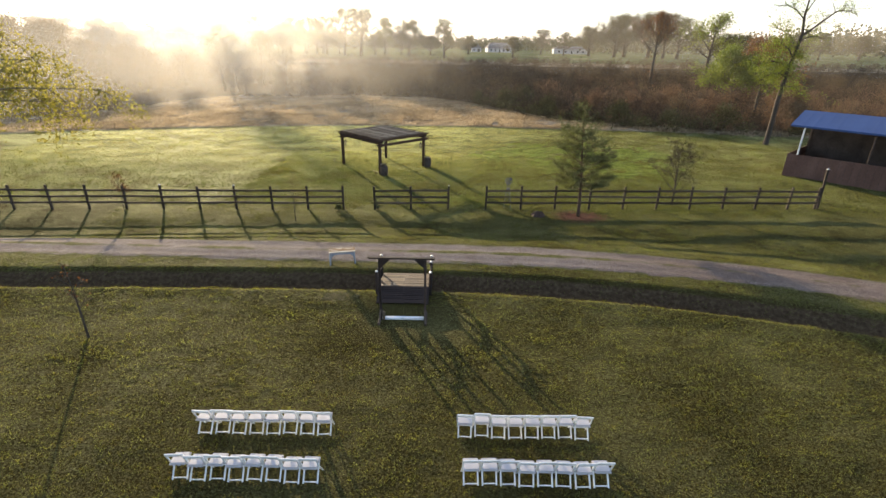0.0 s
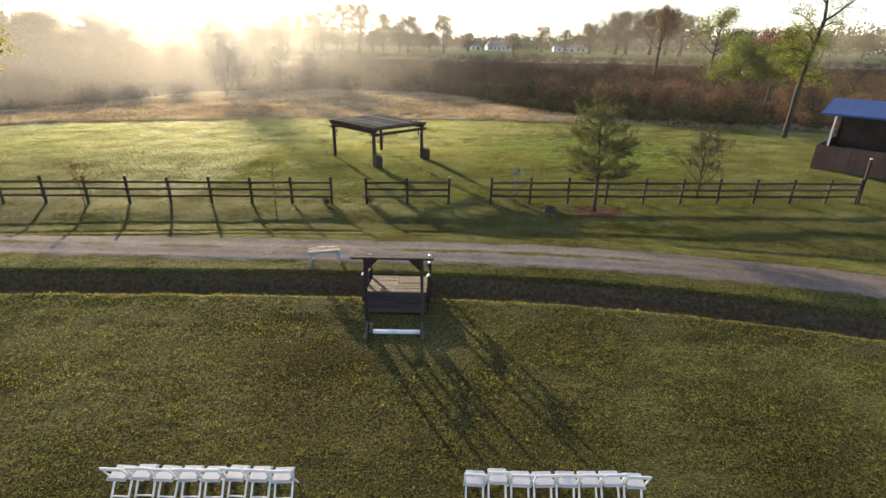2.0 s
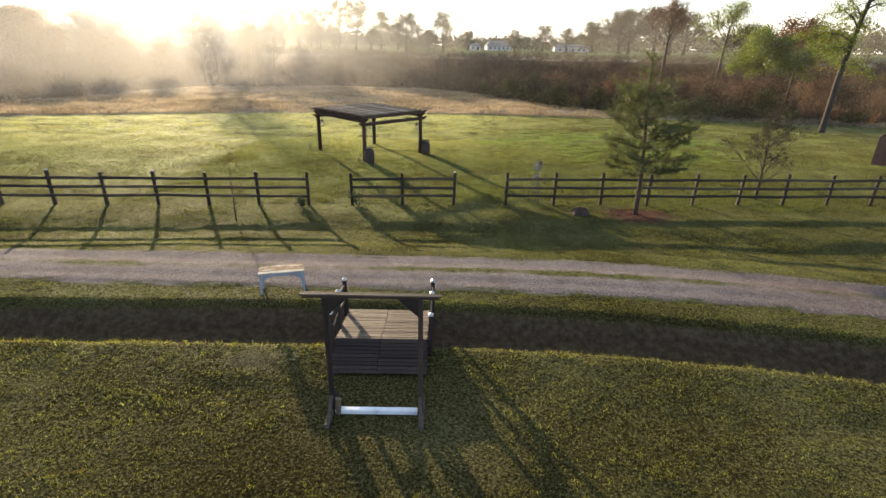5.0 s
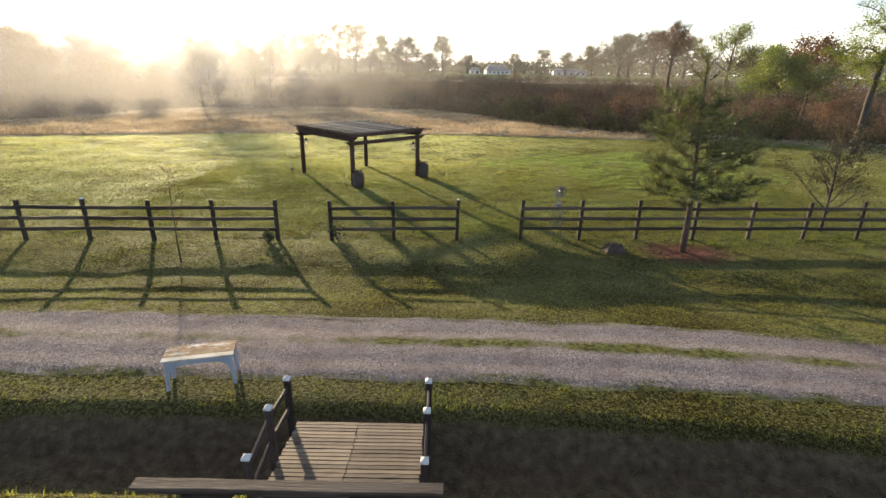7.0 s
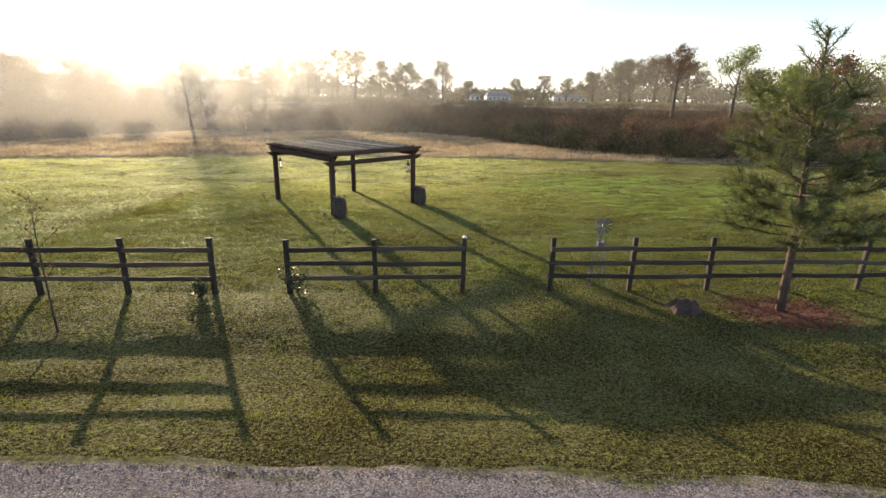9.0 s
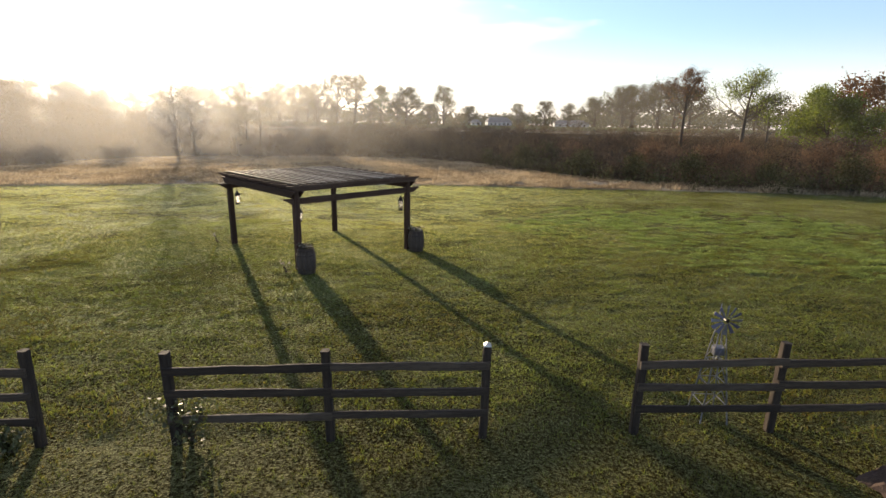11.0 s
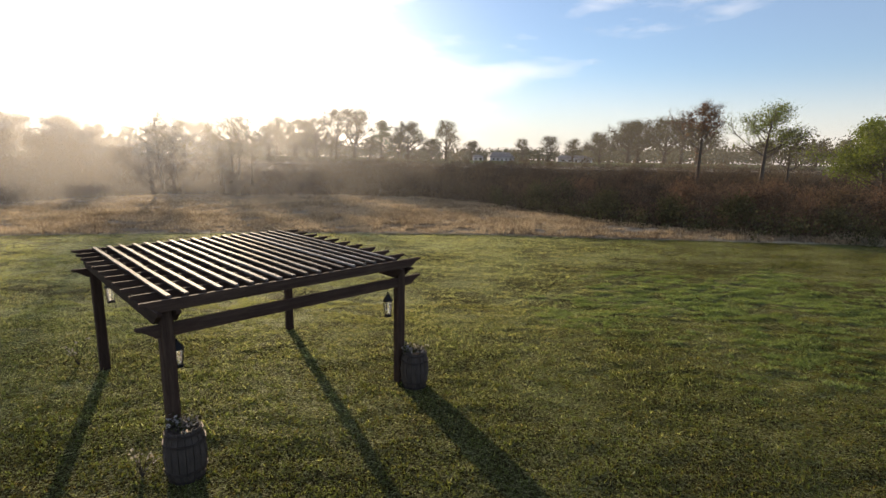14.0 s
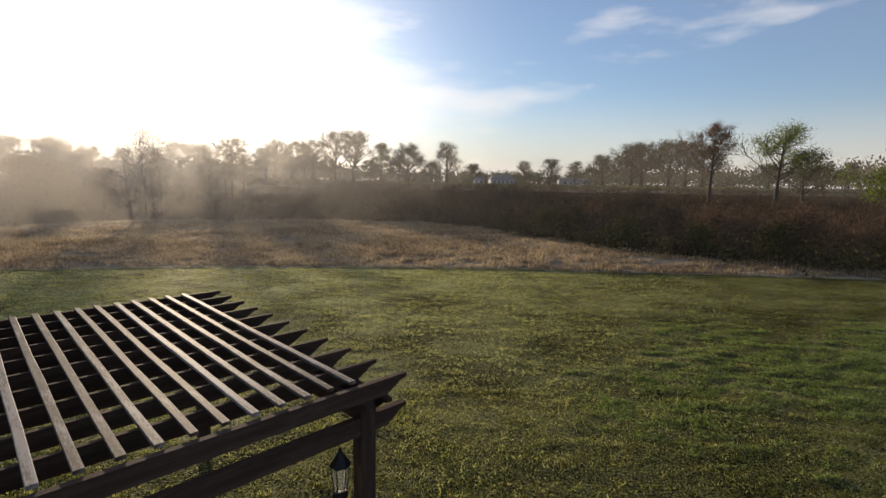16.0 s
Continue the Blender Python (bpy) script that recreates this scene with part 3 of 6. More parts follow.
LAND_Y = [-400, 11.0, 14.6, 17.2, 20.8, 22.9, 25.2, 26.3, 27.2, 28.2, 29.3, 30.4, 31.3, 32.8, 43.7, 55, 67.6, 78, 93.6, 125, 165, 250, 300, 700, 4000]
LAND_Z = [0.83, 0.83, 0.78, 0.74, 0.89, 0.83, 0.64, 0.46, 0.23, 0.09, 0.0, 0.06, 0.06, 0, -0.05, -0.44, -0.83, -1.14, -1.56, -2.0, -0.9, 4.7, 4.6, 2.5, 2.0]


def fence_y(x):
    return 33.1 + 0.065 * x


def lawn_edge(x):
    """Where the mown lawn ends and the rough field begins."""
    x = np.asarray(x, float)
    return 77.3 - np.where(x < 4, 0.0045 * (x - 4) ** 2, 0.002 * (x - 4) ** 2)


def field_edge(x):
    """Where the rough field ends in brush."""
    x = np.asarray(x, float)
    return np.interp(x, [-200, -64, -61, -58, -55, -50, -36, -19, -3, 5, 11, 18, 25, 31, 38, 46, 60, 200], [66, 70, 84, 98, 109, 116, 120, 125, 123, 114, 103, 90, 82, 78, 75.5, 74, 72, 70])


def height(x, y):
    x, y = np.asarray(x, float), np.asarray(y, float)
    cx = np.clip(x, -60, 36)
    bend = np.where(cx > 0, 0.0085, 0.0025) * cx * cx * (1 - step(25, 34, y))
    s = y + bend
    z = np.interp(s, LAND_Y, LAND_Z)
    d = y - ditch_y(np.clip(x, -60, 30))
    cut = 1 - step(0.15, np.where(d < 0, 1.0, 1.2), np.abs(d))
    z = z - 0.66 * cut * (1 - step(26, 32, x))
    near = 1 - step(100, 220, np.hypot(x, y - 30))
    z = z + near * (0.025 * (vnoise(x, y, 3.1) - 0.5) + 0.12 * (vnoise(x + 31, y + 17, 11.0) - 0.5) * step(33, 60, y))
    turf = near * (np.abs(y - road_y(x)) > 1.45) * step(0, 2.0, 79 - y)
    rough = step(35, 41, y)
    z = z + turf * (0.025 * (vnoise(x + 3, y + 5, 0.62) - 0.5) + (0.025 + 0.016 * rough + 0.024 * step(50, 58, y) + 0.022 * step(3, 11, x) * step(41, 49, y)) * (vnoise(0.55 * x + 13, y + 8, 0.36) - 0.5))
    z = z + 0.07 * near * step(-0.15, 0.35, y - lawn_edge(x)) * (1 - step(6.0, 14.0, y - lawn_edge(x)))
    tussock = step(0.5, 2.0, y - lawn_edge(x)) * (1 - step(118, 124, y)) * near
    z = z + tussock * (0.16 * (vnoise(x + 4, y + 9, 1.7) - 0.5) + 0.12 * (vnoise(x + 2, y + 6, 1.0) - 0.5))
    far = step(250, 600, np.hypot(x, y))
    return z + far * 3.0 * (vnoise(x, y, 180.0) - 0.5)


def hz(x, y):
    return float(height(x, y))


def spaced(stops):
    out = []
    for (a, b, d) in stops:
        out.extend(np.arange(a, b, d))
    return np.array(out)


gx = np.concatenate([-np.geomspace(2600, 62, 26), spaced([(-60, -34, 1.0), (-34, -16, 0.35), (-16, 20, 0.19), (20, 36, 0.35), (36, 60, 1.0)]), np.geomspace(60, 2600, 26)])
gy = np.concatenate([-np.geomspace(400, 12, 10), spaced([(-10, 3, 1.0), (3, 60, 0.19), (60, 80, 0.3), (80, 122, 0.5), (122, 140, 1.5), (140, 300, 6)]), np.geomspace(300, 4000, 30)])
XX, YY = np.meshgrid(gx, gy)
ZZ = height(XX, YY)
nx, ny = len(gx), len(gy)
idx = np.arange(nx * ny).reshape(ny, nx)
quads = np.stack([idx[:-1, :-1], idx[:-1, 1:], idx[1:, 1:], idx[1:, :-1]], -1).reshape(-1, 4)
a_field = step(-0.8, 0.8, YY - lawn_edge(XX))
a_pasture = np.maximum(step(-15, 10, YY - 232), 0)
d_signed = YY - ditch_y(np.clip(XX, -60, 30))
a_soil = 1.2 * step(-0.8, -0.45, d_signed) * (1 - step(0.62, 1.15, d_signed)) * (1 - step(26, 32, XX))
a_litter = 1.2 * step(-1.5, 1.5, YY - field_edge(XX)) * (1 - step(205, 225, YY))
# share of painted glow: beyond the fence, strongest on the sun's side
a_dew_glow = step(26, 44, YY) * (1 - 0.72 * step(-14, 18, XX))
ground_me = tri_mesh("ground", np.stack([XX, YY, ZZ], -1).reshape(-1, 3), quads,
                     [("dew", a_dew_glow.ravel()), ("litter", a_litter.ravel()), ("field", a_field.ravel()), ("pasture", a_pasture.ravel()), ("soil", a_soil.ravel())])
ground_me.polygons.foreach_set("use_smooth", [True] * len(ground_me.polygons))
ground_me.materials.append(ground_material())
ground = tagged(new("ground", ground_me), "mown green lawn running out into a rough straw-coloured field", "ground", kind="structure")

def strip(x):
    """How thick the grass grows between the wheel tracks."""
    return 0.34 + 0.38 * step(-4.5, -1.5, x) * (1 - step(7, 11, x)) + 0.26 * (1 - step(-12, -8, x)) + 0.35 * (vnoise(x, x * 0 + 5, 2.2) - 0.5)


# the gravel drive, a strip that bends away
rx = np.arange(-60, 34, 0.25)
across = np.linspace(-1, 1, 33)
RX, AC = np.meshgrid(rx, across)
half = 1.54 + 0.16 * (vnoise(RX, AC * 0 + np.sign(AC) * 40, 1.3) - 0.5) + 0.12 * (vnoise(RX, np.sign(AC) * 80, 0.45) - 0.5)
RY = road_y(RX) + AC * half * np.sqrt(1 + (0.017 * np.clip(RX, 0, 99)) ** 2)
rut = -0.03 * np.exp(-((np.abs(AC) - 0.5) / 0.2) ** 2) + 0.02 * np.exp(-(AC / 0.25) ** 2)
RZ = height(RX, RY) + 0.024 + rut * 0.7 - 0.022 * step(0.7, 1.0, np.abs(AC))
idx = np.arange(RX.size).reshape(RX.shape)
rq = np.stack([idx[:-1, :-1], idx[:-1, 1:], idx[1:, 1:], idx[1:, :-1]], -1).reshape(-1, 4)
a_turf = strip(RX) * np.exp(-((AC - 0.05) / 0.24) ** 2) + 0.60 * step(0.62, 1.0, np.abs(AC) + 0.25 * (vnoise(RX, AC * 9, 0.8) - 0.5))
a_soil = 0.65 * step(6.5, 12, RX + 2.0 * (vnoise(RX, RY, 1.5) - 0.5)) * (0.4 + 0.6 * vnoise(RX + 3, RY, 1.8))
road_me = tri_mesh("road", np.stack([RX, RY, RZ], -1).reshape(-1, 3), rq, [("turf", a_turf.ravel()), ("earth", a_soil.ravel())])
road_me.polygons.foreach_set("use_smooth", [True] * len(road_me.polygons))
road_me.materials.append(road_material())
tagged(new("road", road_me), "grey gravel farm drive with a grassy strip between the wheel tracks", "road", kind="structure")


def at(x, y, dz=0.0, rz=0.0):
    """A pose standing on the ground."""
    return pose(x, y, hz(x, y) + dz, 0, 0, rz)


# ---------------------------------------------------------------- trees
def grow(seed, tall, radius, lean=(0.0, 0.0), first=0.35, limbs=9, spread=0.42, rise=0.45, levels=3, sides=6, wander=0.12, twigs=5, thin=0.006):
    """Trunk and limbs as one shape, and the places of the twig ends."""
    r = random.Random(seed)
    wood, ends = Shape(), []

    def run(p, d, length, rad, level):
        n = 5 if level == 0 else 3
        pts, rads = [p.copy()], [rad]
        for i in range(n):
            d = (d + Vector((r.uniform(-1, 1), r.uniform(-1, 1), r.uniform(-0.6, 0.9))) * (wander * (0.35 if level == 0 else 1.0))).normalized()
            p = p + d * (length / n)
            pts.append(p.copy())
            rads.append(max(rad * (1 - 0.8 * (i + 1) / n), thin))
        wood.tube(pts, rads, sides if level == 0 else (5 if level == 1 else 3), cap=level == 0)
        return pts, rads

    pts, rads = run(Vector((0, 0, -0.15)), Vector((lean[0], lean[1], 1)).normalized(), tall * 0.94, radius, 0)
    todo = []
    for k in range(limbs):
        u = first + (1 - first) * (k + 0.3) / limbs
        todo.append((pts, rads, u, tall * spread * (1.15 - 0.75 * (u - first) / (1 - first)) * r.uniform(0.75, 1.2), 1, k * 2.4 + r.uniform(-0.5, 0.5)))
    while todo:
        base, brad, u, length, level, turn = todo.pop()
        f = u * (len(base) - 1)
        i = min(int(f), len(base) - 2)
        p = base[i].lerp(base[i + 1], f - i)
        rad = (brad[i] * (1 - f + i) + brad[i + 1] * (f - i)) * (0.55 if level == 1 else 0.65)
        axis = (base[i + 1] - base[i]).normalized()
        if level == 1:
            d = Vector((math.cos(turn), math.sin(turn), rise + r.uniform(-0.15, 0.25) + 0.5 * u)).normalized()
        else:
            d = (axis * 0.8 + Vector((r.uniform(-1, 1), r.uniform(-1, 1), r.uniform(-0.35, 0.8)))).normalized()
        bp, br = run(p, d, length, max(rad, 1.3 * thin), level)
        ends.extend(bp[-2:] if level == levels else bp[-1:])
        if level < levels:
            for k in range(twigs):
                todo.append((bp, br, r.uniform(0.3, 0.98), length * r.uniform(0.35, 0.6), level + 1, 0))
    ends.append(pts[-1])
    return wood, ends


def leaves(name, ends, count, radius, size, mat, seed, flat=0.75, long=1.5):
    """Small folded leaves or clumps of leaf scattered round the twig ends."""
    g = np.random.default_rng(seed)
    e = np.array([tuple(p) for p in ends])
    c = np.repeat(e, count, axis=0) + g.normal(0, 1, (len(e) * count, 3)) * radius * np.array([1, 1, flat])
    n = len(c)
    a = g.normal(0, 1, (n, 3))
    a /= np.linalg.norm(a, axis=1)[:, None]
    b = np.cross(a, g.normal(0, 1, (n, 3)))
    b /= np.linalg.norm(b, axis=1)[:, None]
    nrm = np.cross(a, b)
    s = size * g.uniform(0.6, 1.4, (n, 1))
    co = np.stack([c - a * s * long / 2, c + b * s / 2 + nrm * s * 0.15, c + a * s * long / 2, c - b * s / 2 + nrm * s * 0.15], 1).reshape(-1, 3)
    me = tri_mesh(name, co, np.arange(n * 4).reshape(n, 4))
    me.materials.append(mat)
    return me


def tree(m, seed, tall, radius, leaf_mat, label, count=14, leaf_radius=0.5, leaf=0.22, bark=None, group="", name="tree", low=0.0, **how):
    ob = thing(name, m, label, "tree", group)
    wood, ends = grow(seed, tall, radius, **how)
    part("trunk", wood, bark or m_bark, ob, smooth=True)
    if low:
        g = random.Random(seed)
        for k in range(70):
            u = g.uniform(0.12, low)
            lx, ly = how.get("lean", (0.0, 0.0))
            ends.append(Vector((lx * u * tall + g.gauss(-0.02, 0.055) * tall, ly * u * tall + g.gauss(0, 0.05) * tall, u * tall)))
    if count:
        part("crown", leaves("crown", ends, count, leaf_radius, leaf, leaf_mat, seed), leaf_mat, ob)
    return ob


def stand(x, y, rz=0.0, k=1.0, kz=1.0):
    return pose(x, y, hz(x, y), 0, 0, rz) @ Matrix.Diagonal((k, k, k * kz, 1))


# the leaning spring-green tree past the shed
def leaning_tree(x, y):
    ob = thing("tree", at(x, y), "tall leaning tree with sparse fresh yellow-green leaves", "tree")
    r = random.Random(11)
    wood, ends = Shape(), []
    lines = [
        ([(0, 0, -0.3), (0.02, 0, 0.3), (0.06, 0, 2.6), (0.13, 0.1, 5.6), (0.32, 0.1, 8.4), (0.66, 0.1, 11.2), (0.95, 0.1, 13.2), (0.85, 0.4, 15.2), (0.95, 0.5, 17.6), (0.8, 0.6, 20.0)],
         [0.42, 0.33, 0.29, 0.27, 0.25, 0.22, 0.18, 0.13, 0.08, 0.03], 5, 0.35),
        ([(0.95, 0.1, 13.1), (1.9, 0.2, 13.7), (3.0, 0.3, 14.6), (4.6, 0.5, 15.8), (6.0, 0.7, 15.9), (7.4, 0.8, 15.4)], [0.17, 0.14, 0.11, 0.08, 0.05, 0.02], 1, 1.0),
        ([(0.85, 0.1, 12.4), (2.0, 0.6, 12.9), (3.2, 0.9, 13.1), (4.5, 1.2, 12.7)], [0.11, 0.08, 0.05, 0.02], 1, 1.0),
        ([(0.9, 0.3, 14.8), (-0.2, 0.4, 15.8), (-1.5, 0.5, 16.4), (-3.0, 0.6, 16.2)], [0.10, 0.07, 0.04, 0.02], 1, 1.0),
        ([(0.6, 0.1, 10.6), (-0.5, -0.3, 11.6), (-1.8, -0.6, 12.2), (-3.2, -0.8, 11.9)], [0.10, 0.07, 0.05, 0.02], 0, 2.2),
        ([(0.45, 0.1, 9.3), (-0.7, 0.4, 10.0), (-2.2, 0.7, 10.2), (-3.8, 0.9, 9.4)], [0.10, 0.07, 0.05, 0.02], 0, 3.0),
        ([(0.3, 0.1, 8.2), (-0.8, -0.4, 8.8), (-2.0, -0.7, 8.8), (-3.3, -0.9, 7.9)], [0.09, 0.07, 0.05, 0.02], 0, 3.0),
        ([(0.7, 0.1, 11.6), (0.4, 1.0, 12.8), (-0.6, 1.8, 13.7), (-2.2, 2.4, 14.2)], [0.10, 0.07, 0.05, 0.02], 1, 1.6),
        ([(0.5, 0.1, 10.0), (1.3, 0.8, 10.9), (2.0, 1.3, 11.0), (2.7, 1.6, 10.4)], [0.08, 0.06, 0.04, 0.02], 1, 1.4),
        ([(0.2, 0.1, 6.6), (1.3, 0.6, 7.2), (2.5, 1.0, 7.0), (3.8, 1.4, 6.2)], [0.07, 0.05, 0.035, 0.015], 0, 1.6),
        ([(0.9, 0.4, 15.6), (1.8, 0.8, 16.9), (2.6, 1.0, 18.4), (3.1, 1.1, 19.6)], [0.09, 0.06, 0.04, 0.015], 1, 1.0)]
    for pts, rad, first, leafy in lines:
        pts = [Vector(p) for p in pts]
        wood.tube(pts, rad, 8 if first == 5 else 5, cap=False)
        for j in range(first, len(pts) - 1):
            for k in range(7):
                p = pts[j].lerp(pts[j + 1], r.random())
                q = p + Vector((r.gauss(0, 0.8), r.gauss(0, 0.8), r.gauss(0.25, 0.6)))
                mid = p.lerp(q, 0.5) + Vector((r.uniform(-0.1, 0.1), 0, 0.15))
                wood.tube([p, mid, q], [0.03, 0.02, 0.008], 4, cap=False)
                for i in range(3):
                    e = mid.lerp(q, r.random())
                    f = e + Vector((r.gauss(0, 0.4), r.gauss(0, 0.4), r.gauss(0.05, 0.35)))
                    wood.tube([e, f], [0.012, 0.005], 3, cap=False)
                    ends += [f] * int(leafy + r.random())
                    ends += [q] * int(leafy * 0.5 + r.random())
    part("trunk", wood, m_bark, ob, smooth=True)
    part("crown", leaves("crown", ends, 9, 0.30, 0.085, m_leaf_spring, 12), m_leaf_spring, ob)


leaning_tree(41.75, 65.1)
# the rounded bright green tree
tree(stand(54.0, 98), 12, 10.6, 0.3, m_leaf_green, "rounded bright green tree in full young leaf", count=18, leaf_radius=0.6, leaf=0.16,
     first=0.28, limbs=18, spread=0.54, rise=0.3, twigs=6)
tree(stand(61.5, 102), 13, 13.6, 0.3, m_leaf_rust, "red-brown budding tree at the edge of the brush", count=8, leaf_radius=0.7, leaf=0.22, first=0.3, limbs=11, spread=0.42)
tree(stand(65.2, 167), 14, 20.0, 0.55, m_leaf_rust, "tall half-bare tree with rusty vines on its trunk", count=4, leaf_radius=0.6, leaf=0.17, low=0.5, first=0.46, limbs=17, spread=0.34, rise=1.0, twigs=6, thin=0.03)
tree(stand(82.6, 168.5), 15, 18.6, 0.62, m_leaf_spring, "tall sparse tree with thin pale green leaf", count=4, leaf_radius=0.9, leaf=0.22, first=0.42, limbs=14, spread=0.44, rise=0.45, twigs=7, thin=0.03)
tree(stand(92, 172), 16, 14.0, 0.4, m_leaf_olive, "spreading olive-coloured tree above the brush", count=6, leaf_radius=0.9, leaf=0.22, first=0.3, limbs=13, spread=0.45)

# the row along the far rise
far_a = tree(stand(-1.2, 242), 21, 15.0, 0.62, m_leaf_olive, "slender tree with a rounded crown on the far rise", count=6, leaf_radius=0.8, leaf=0.2, group="trees on the far rise",
             first=0.2, limbs=18, spread=0.40, thin=0.05)
far_b = tree(stand(-46.6, 242), 22, 17.5, 0.70, m_leaf_olive, "tall half-bare tree on the far rise", count=3, leaf_radius=0.7, leaf=0.18, group="trees on the far rise",
             first=0.28, limbs=16, spread=0.46, rise=0.75, twigs=7, thin=0.055)
far_c = tree(stand(-17.5, 246), 23, 13.5, 0.70, m_leaf_olive, "broad round-crowned tree on the far rise", count=6, leaf_radius=0.85, leaf=0.2, group="trees on the far rise",
             first=0.2, limbs=19, spread=0.55, rise=0.4, twigs=6, thin=0.05)
far_d = tree(stand(-30.6, 262), 24, 16.5, 0.55, m_needle, "dark upright pine on the far rise", count=7, leaf_radius=0.7, leaf=0.26, group="trees on the far rise",
             first=0.35, limbs=15, spread=0.2, rise=0.15)
for src, x, y, rz, k in ((far_b, -39.5, 244, 80, 0.98), (far_d, -61, 250, 30, 0.85), (far_a, -66, 249, 120, 0.92), (far_a, -72, 246, 70, 0.95), (far_b, -86, 240, 200, 0.8),
                         (far_c, -99, 238, 100, 0.85), (far_b, -106, 236, 150, 0.7), (far_b, -56, 248, 210, 0.8), (far_c, -77, 250, 140, 0.8), (far_a, -51.5, 255, 300, 0.6), (far_c, -60, 258, 20, 0.62), (far_c, -69, 262, 220, 0.6), (far_a, -34, 252, 160, 0.55), (far_a, -22, 256, 60, 0.66), (far_c, -8, 262, 90, 0.55), (far_c, 12, 300, 45, 0.6), (far_a, 70, 320, 45, 0.75), (far_c, 84, 316, 200, 1.0), (far_c, 168, 305, 20, 0.8), (far_c, 200, 310, 330, 0.85), (far_c, -125, 250, 10, 0.75), (far_a, -140, 255, 30, 0.7),
                         (far_c, -160, 262, 60, 0.8), (far_a, 31, 250, 10, 0.55), (far_b, 58, 330, 40, 0.7), (far_c, 95, 303, 0, 1.3), (far_c, 103, 310, 140, 1.4), (far_c, 113, 300, 230, 1.42),
                         (far_b, 120, 296, 90, 1.1), (far_c, 126, 292, 300, 1.25), (far_d, 230, 330, 0, 0.9), (far_c, 255, 330, 50, 0.9),
                         (far_d, 210, 340, 60, 0.7)):
    copy_thing(src, stand(x, y, rz, k * 1.22, 0.86))

# nearer trees by the creek, on the sun's side
creek = tree(stand(-57, 133), 31, 14.5, 0.36, m_leaf_olive, "slender half-leafed creek-side tree", count=4, leaf_radius=0.8, leaf=0.15, group="creek-side trees", first=0.3, limbs=12, spread=0.3)
mass = tree(stand(-106, 142), 32, 14.0, 0.4, m_brush, "broad brown-grey bushy tree by the creek", count=6, leaf_radius=1.0, leaf=0.36, group="creek-side trees", first=0.15, limbs=14, spread=0.46, rise=0.3)
for src, x, y, rz, k in ((creek, -53, 131, 40, 0.9), (creek, -51, 145, 90, 0.88), (creek, -46, 150, 200, 0.8), (creek, -44, 131, 250, 0.5), (creek, -63, 180, 300, 0.85), (creek, -58, 172, 130, 0.9),
                         (mass, -103, 136, 40, 0.9), (mass, -72, 143, 200, 0.52), (mass, -79, 139, 320, 0.58), (mass, -87, 142, 110, 0.66), (mass, -95, 138, 260, 0.74), (mass, -116, 138, 80, 1.08), (mass, -126, 134, 150, 1.1), (mass, -136, 128, 200, 1.05), (mass, -112, 150, 250, 1.0),
                         (mass, -146, 122, 10, 1.1), (mass, -124, 148, 310, 1.12), (mass, -158, 118, 100, 1.1), (mass, -138, 145, 77, 1.1), (mass, -128, 205, 15, 0.9), (mass, -138, 212, 130, 0.98), (mass, -150, 208, 220, 1.0), (mass, -162, 214, 60, 1.0), (mass, -118, 200, 170, 0.75), (mass, -174, 208, 190, 1.0)):
    copy_thing(src, stand(x, y, rz, k))


bush = tree(stand(27, 93), 33, 4.2, 0.12, m_brush_rust, "rusty rounded bush rising from the thicket", count=13, leaf_radius=0.75, leaf=0.15, group="bushes in the thicket", name="bush",
            first=0.08, limbs=13, spread=0.5, rise=0.6, levels=2)
tan = tree(stand(38, 84), 34, 4.0, 0.12, m_brush, "grey-brown twiggy bush rising from the thicket", count=13, leaf_radius=0.75, leaf=0.14, group="bushes in the thicket", name="bush",
           first=0.08, limbs=13, spread=0.46, rise=0.7, levels=2)
for src, x, y, rz, k in ((bush, 33, 90, 80, 1.1), (bush, 45, 86, 150, 1.25), (tan, 22, 101, 60, 0.9), (tan, 15, 118, 10, 0.95), (bush, 40, 97, 210, 1.2), (bush, 52, 92, 300, 1.3), (tan, 58, 84, 120, 1.2),
                         (bush, 62, 96, 20, 1.25), (tan, 30, 108, 200, 1.0), (bush, 47, 108, 330, 1.2), (tan, 6, 128, 140, 0.9), (tan, -6, 146, 250, 0.75), (bush, 70, 104, 70, 1.3),
                         (tan, 19, 140, 290, 1.2), (tan, 0, 160, 45, 1.2), (bush, 36, 136, 100, 1.2)):
    copy_thing(src, stand(x, y, rz, 0.84 * k))


olive = tree(stand(19, 97), 35, 3.0, 0.10, m_leaf_olive, "dull olive evergreen bush at the front of the thicket", count=15, leaf_radius=0.55, leaf=0.15, group="evergreen bushes", name="bush",
             first=0.06, limbs=12, spread=0.55, rise=0.5, levels=2)
for x, y, rz, k in ((23.5, 89, 70, 0.9), (12.5, 107, 160, 1.1), (7, 115, 250, 0.8), (29, 86, 310, 1.0), (36, 82, 20, 0.75), (44, 80, 130, 1.05), (17, 112, 200, 1.2)):
    copy_thing(olive, stand(x, y, rz, k))


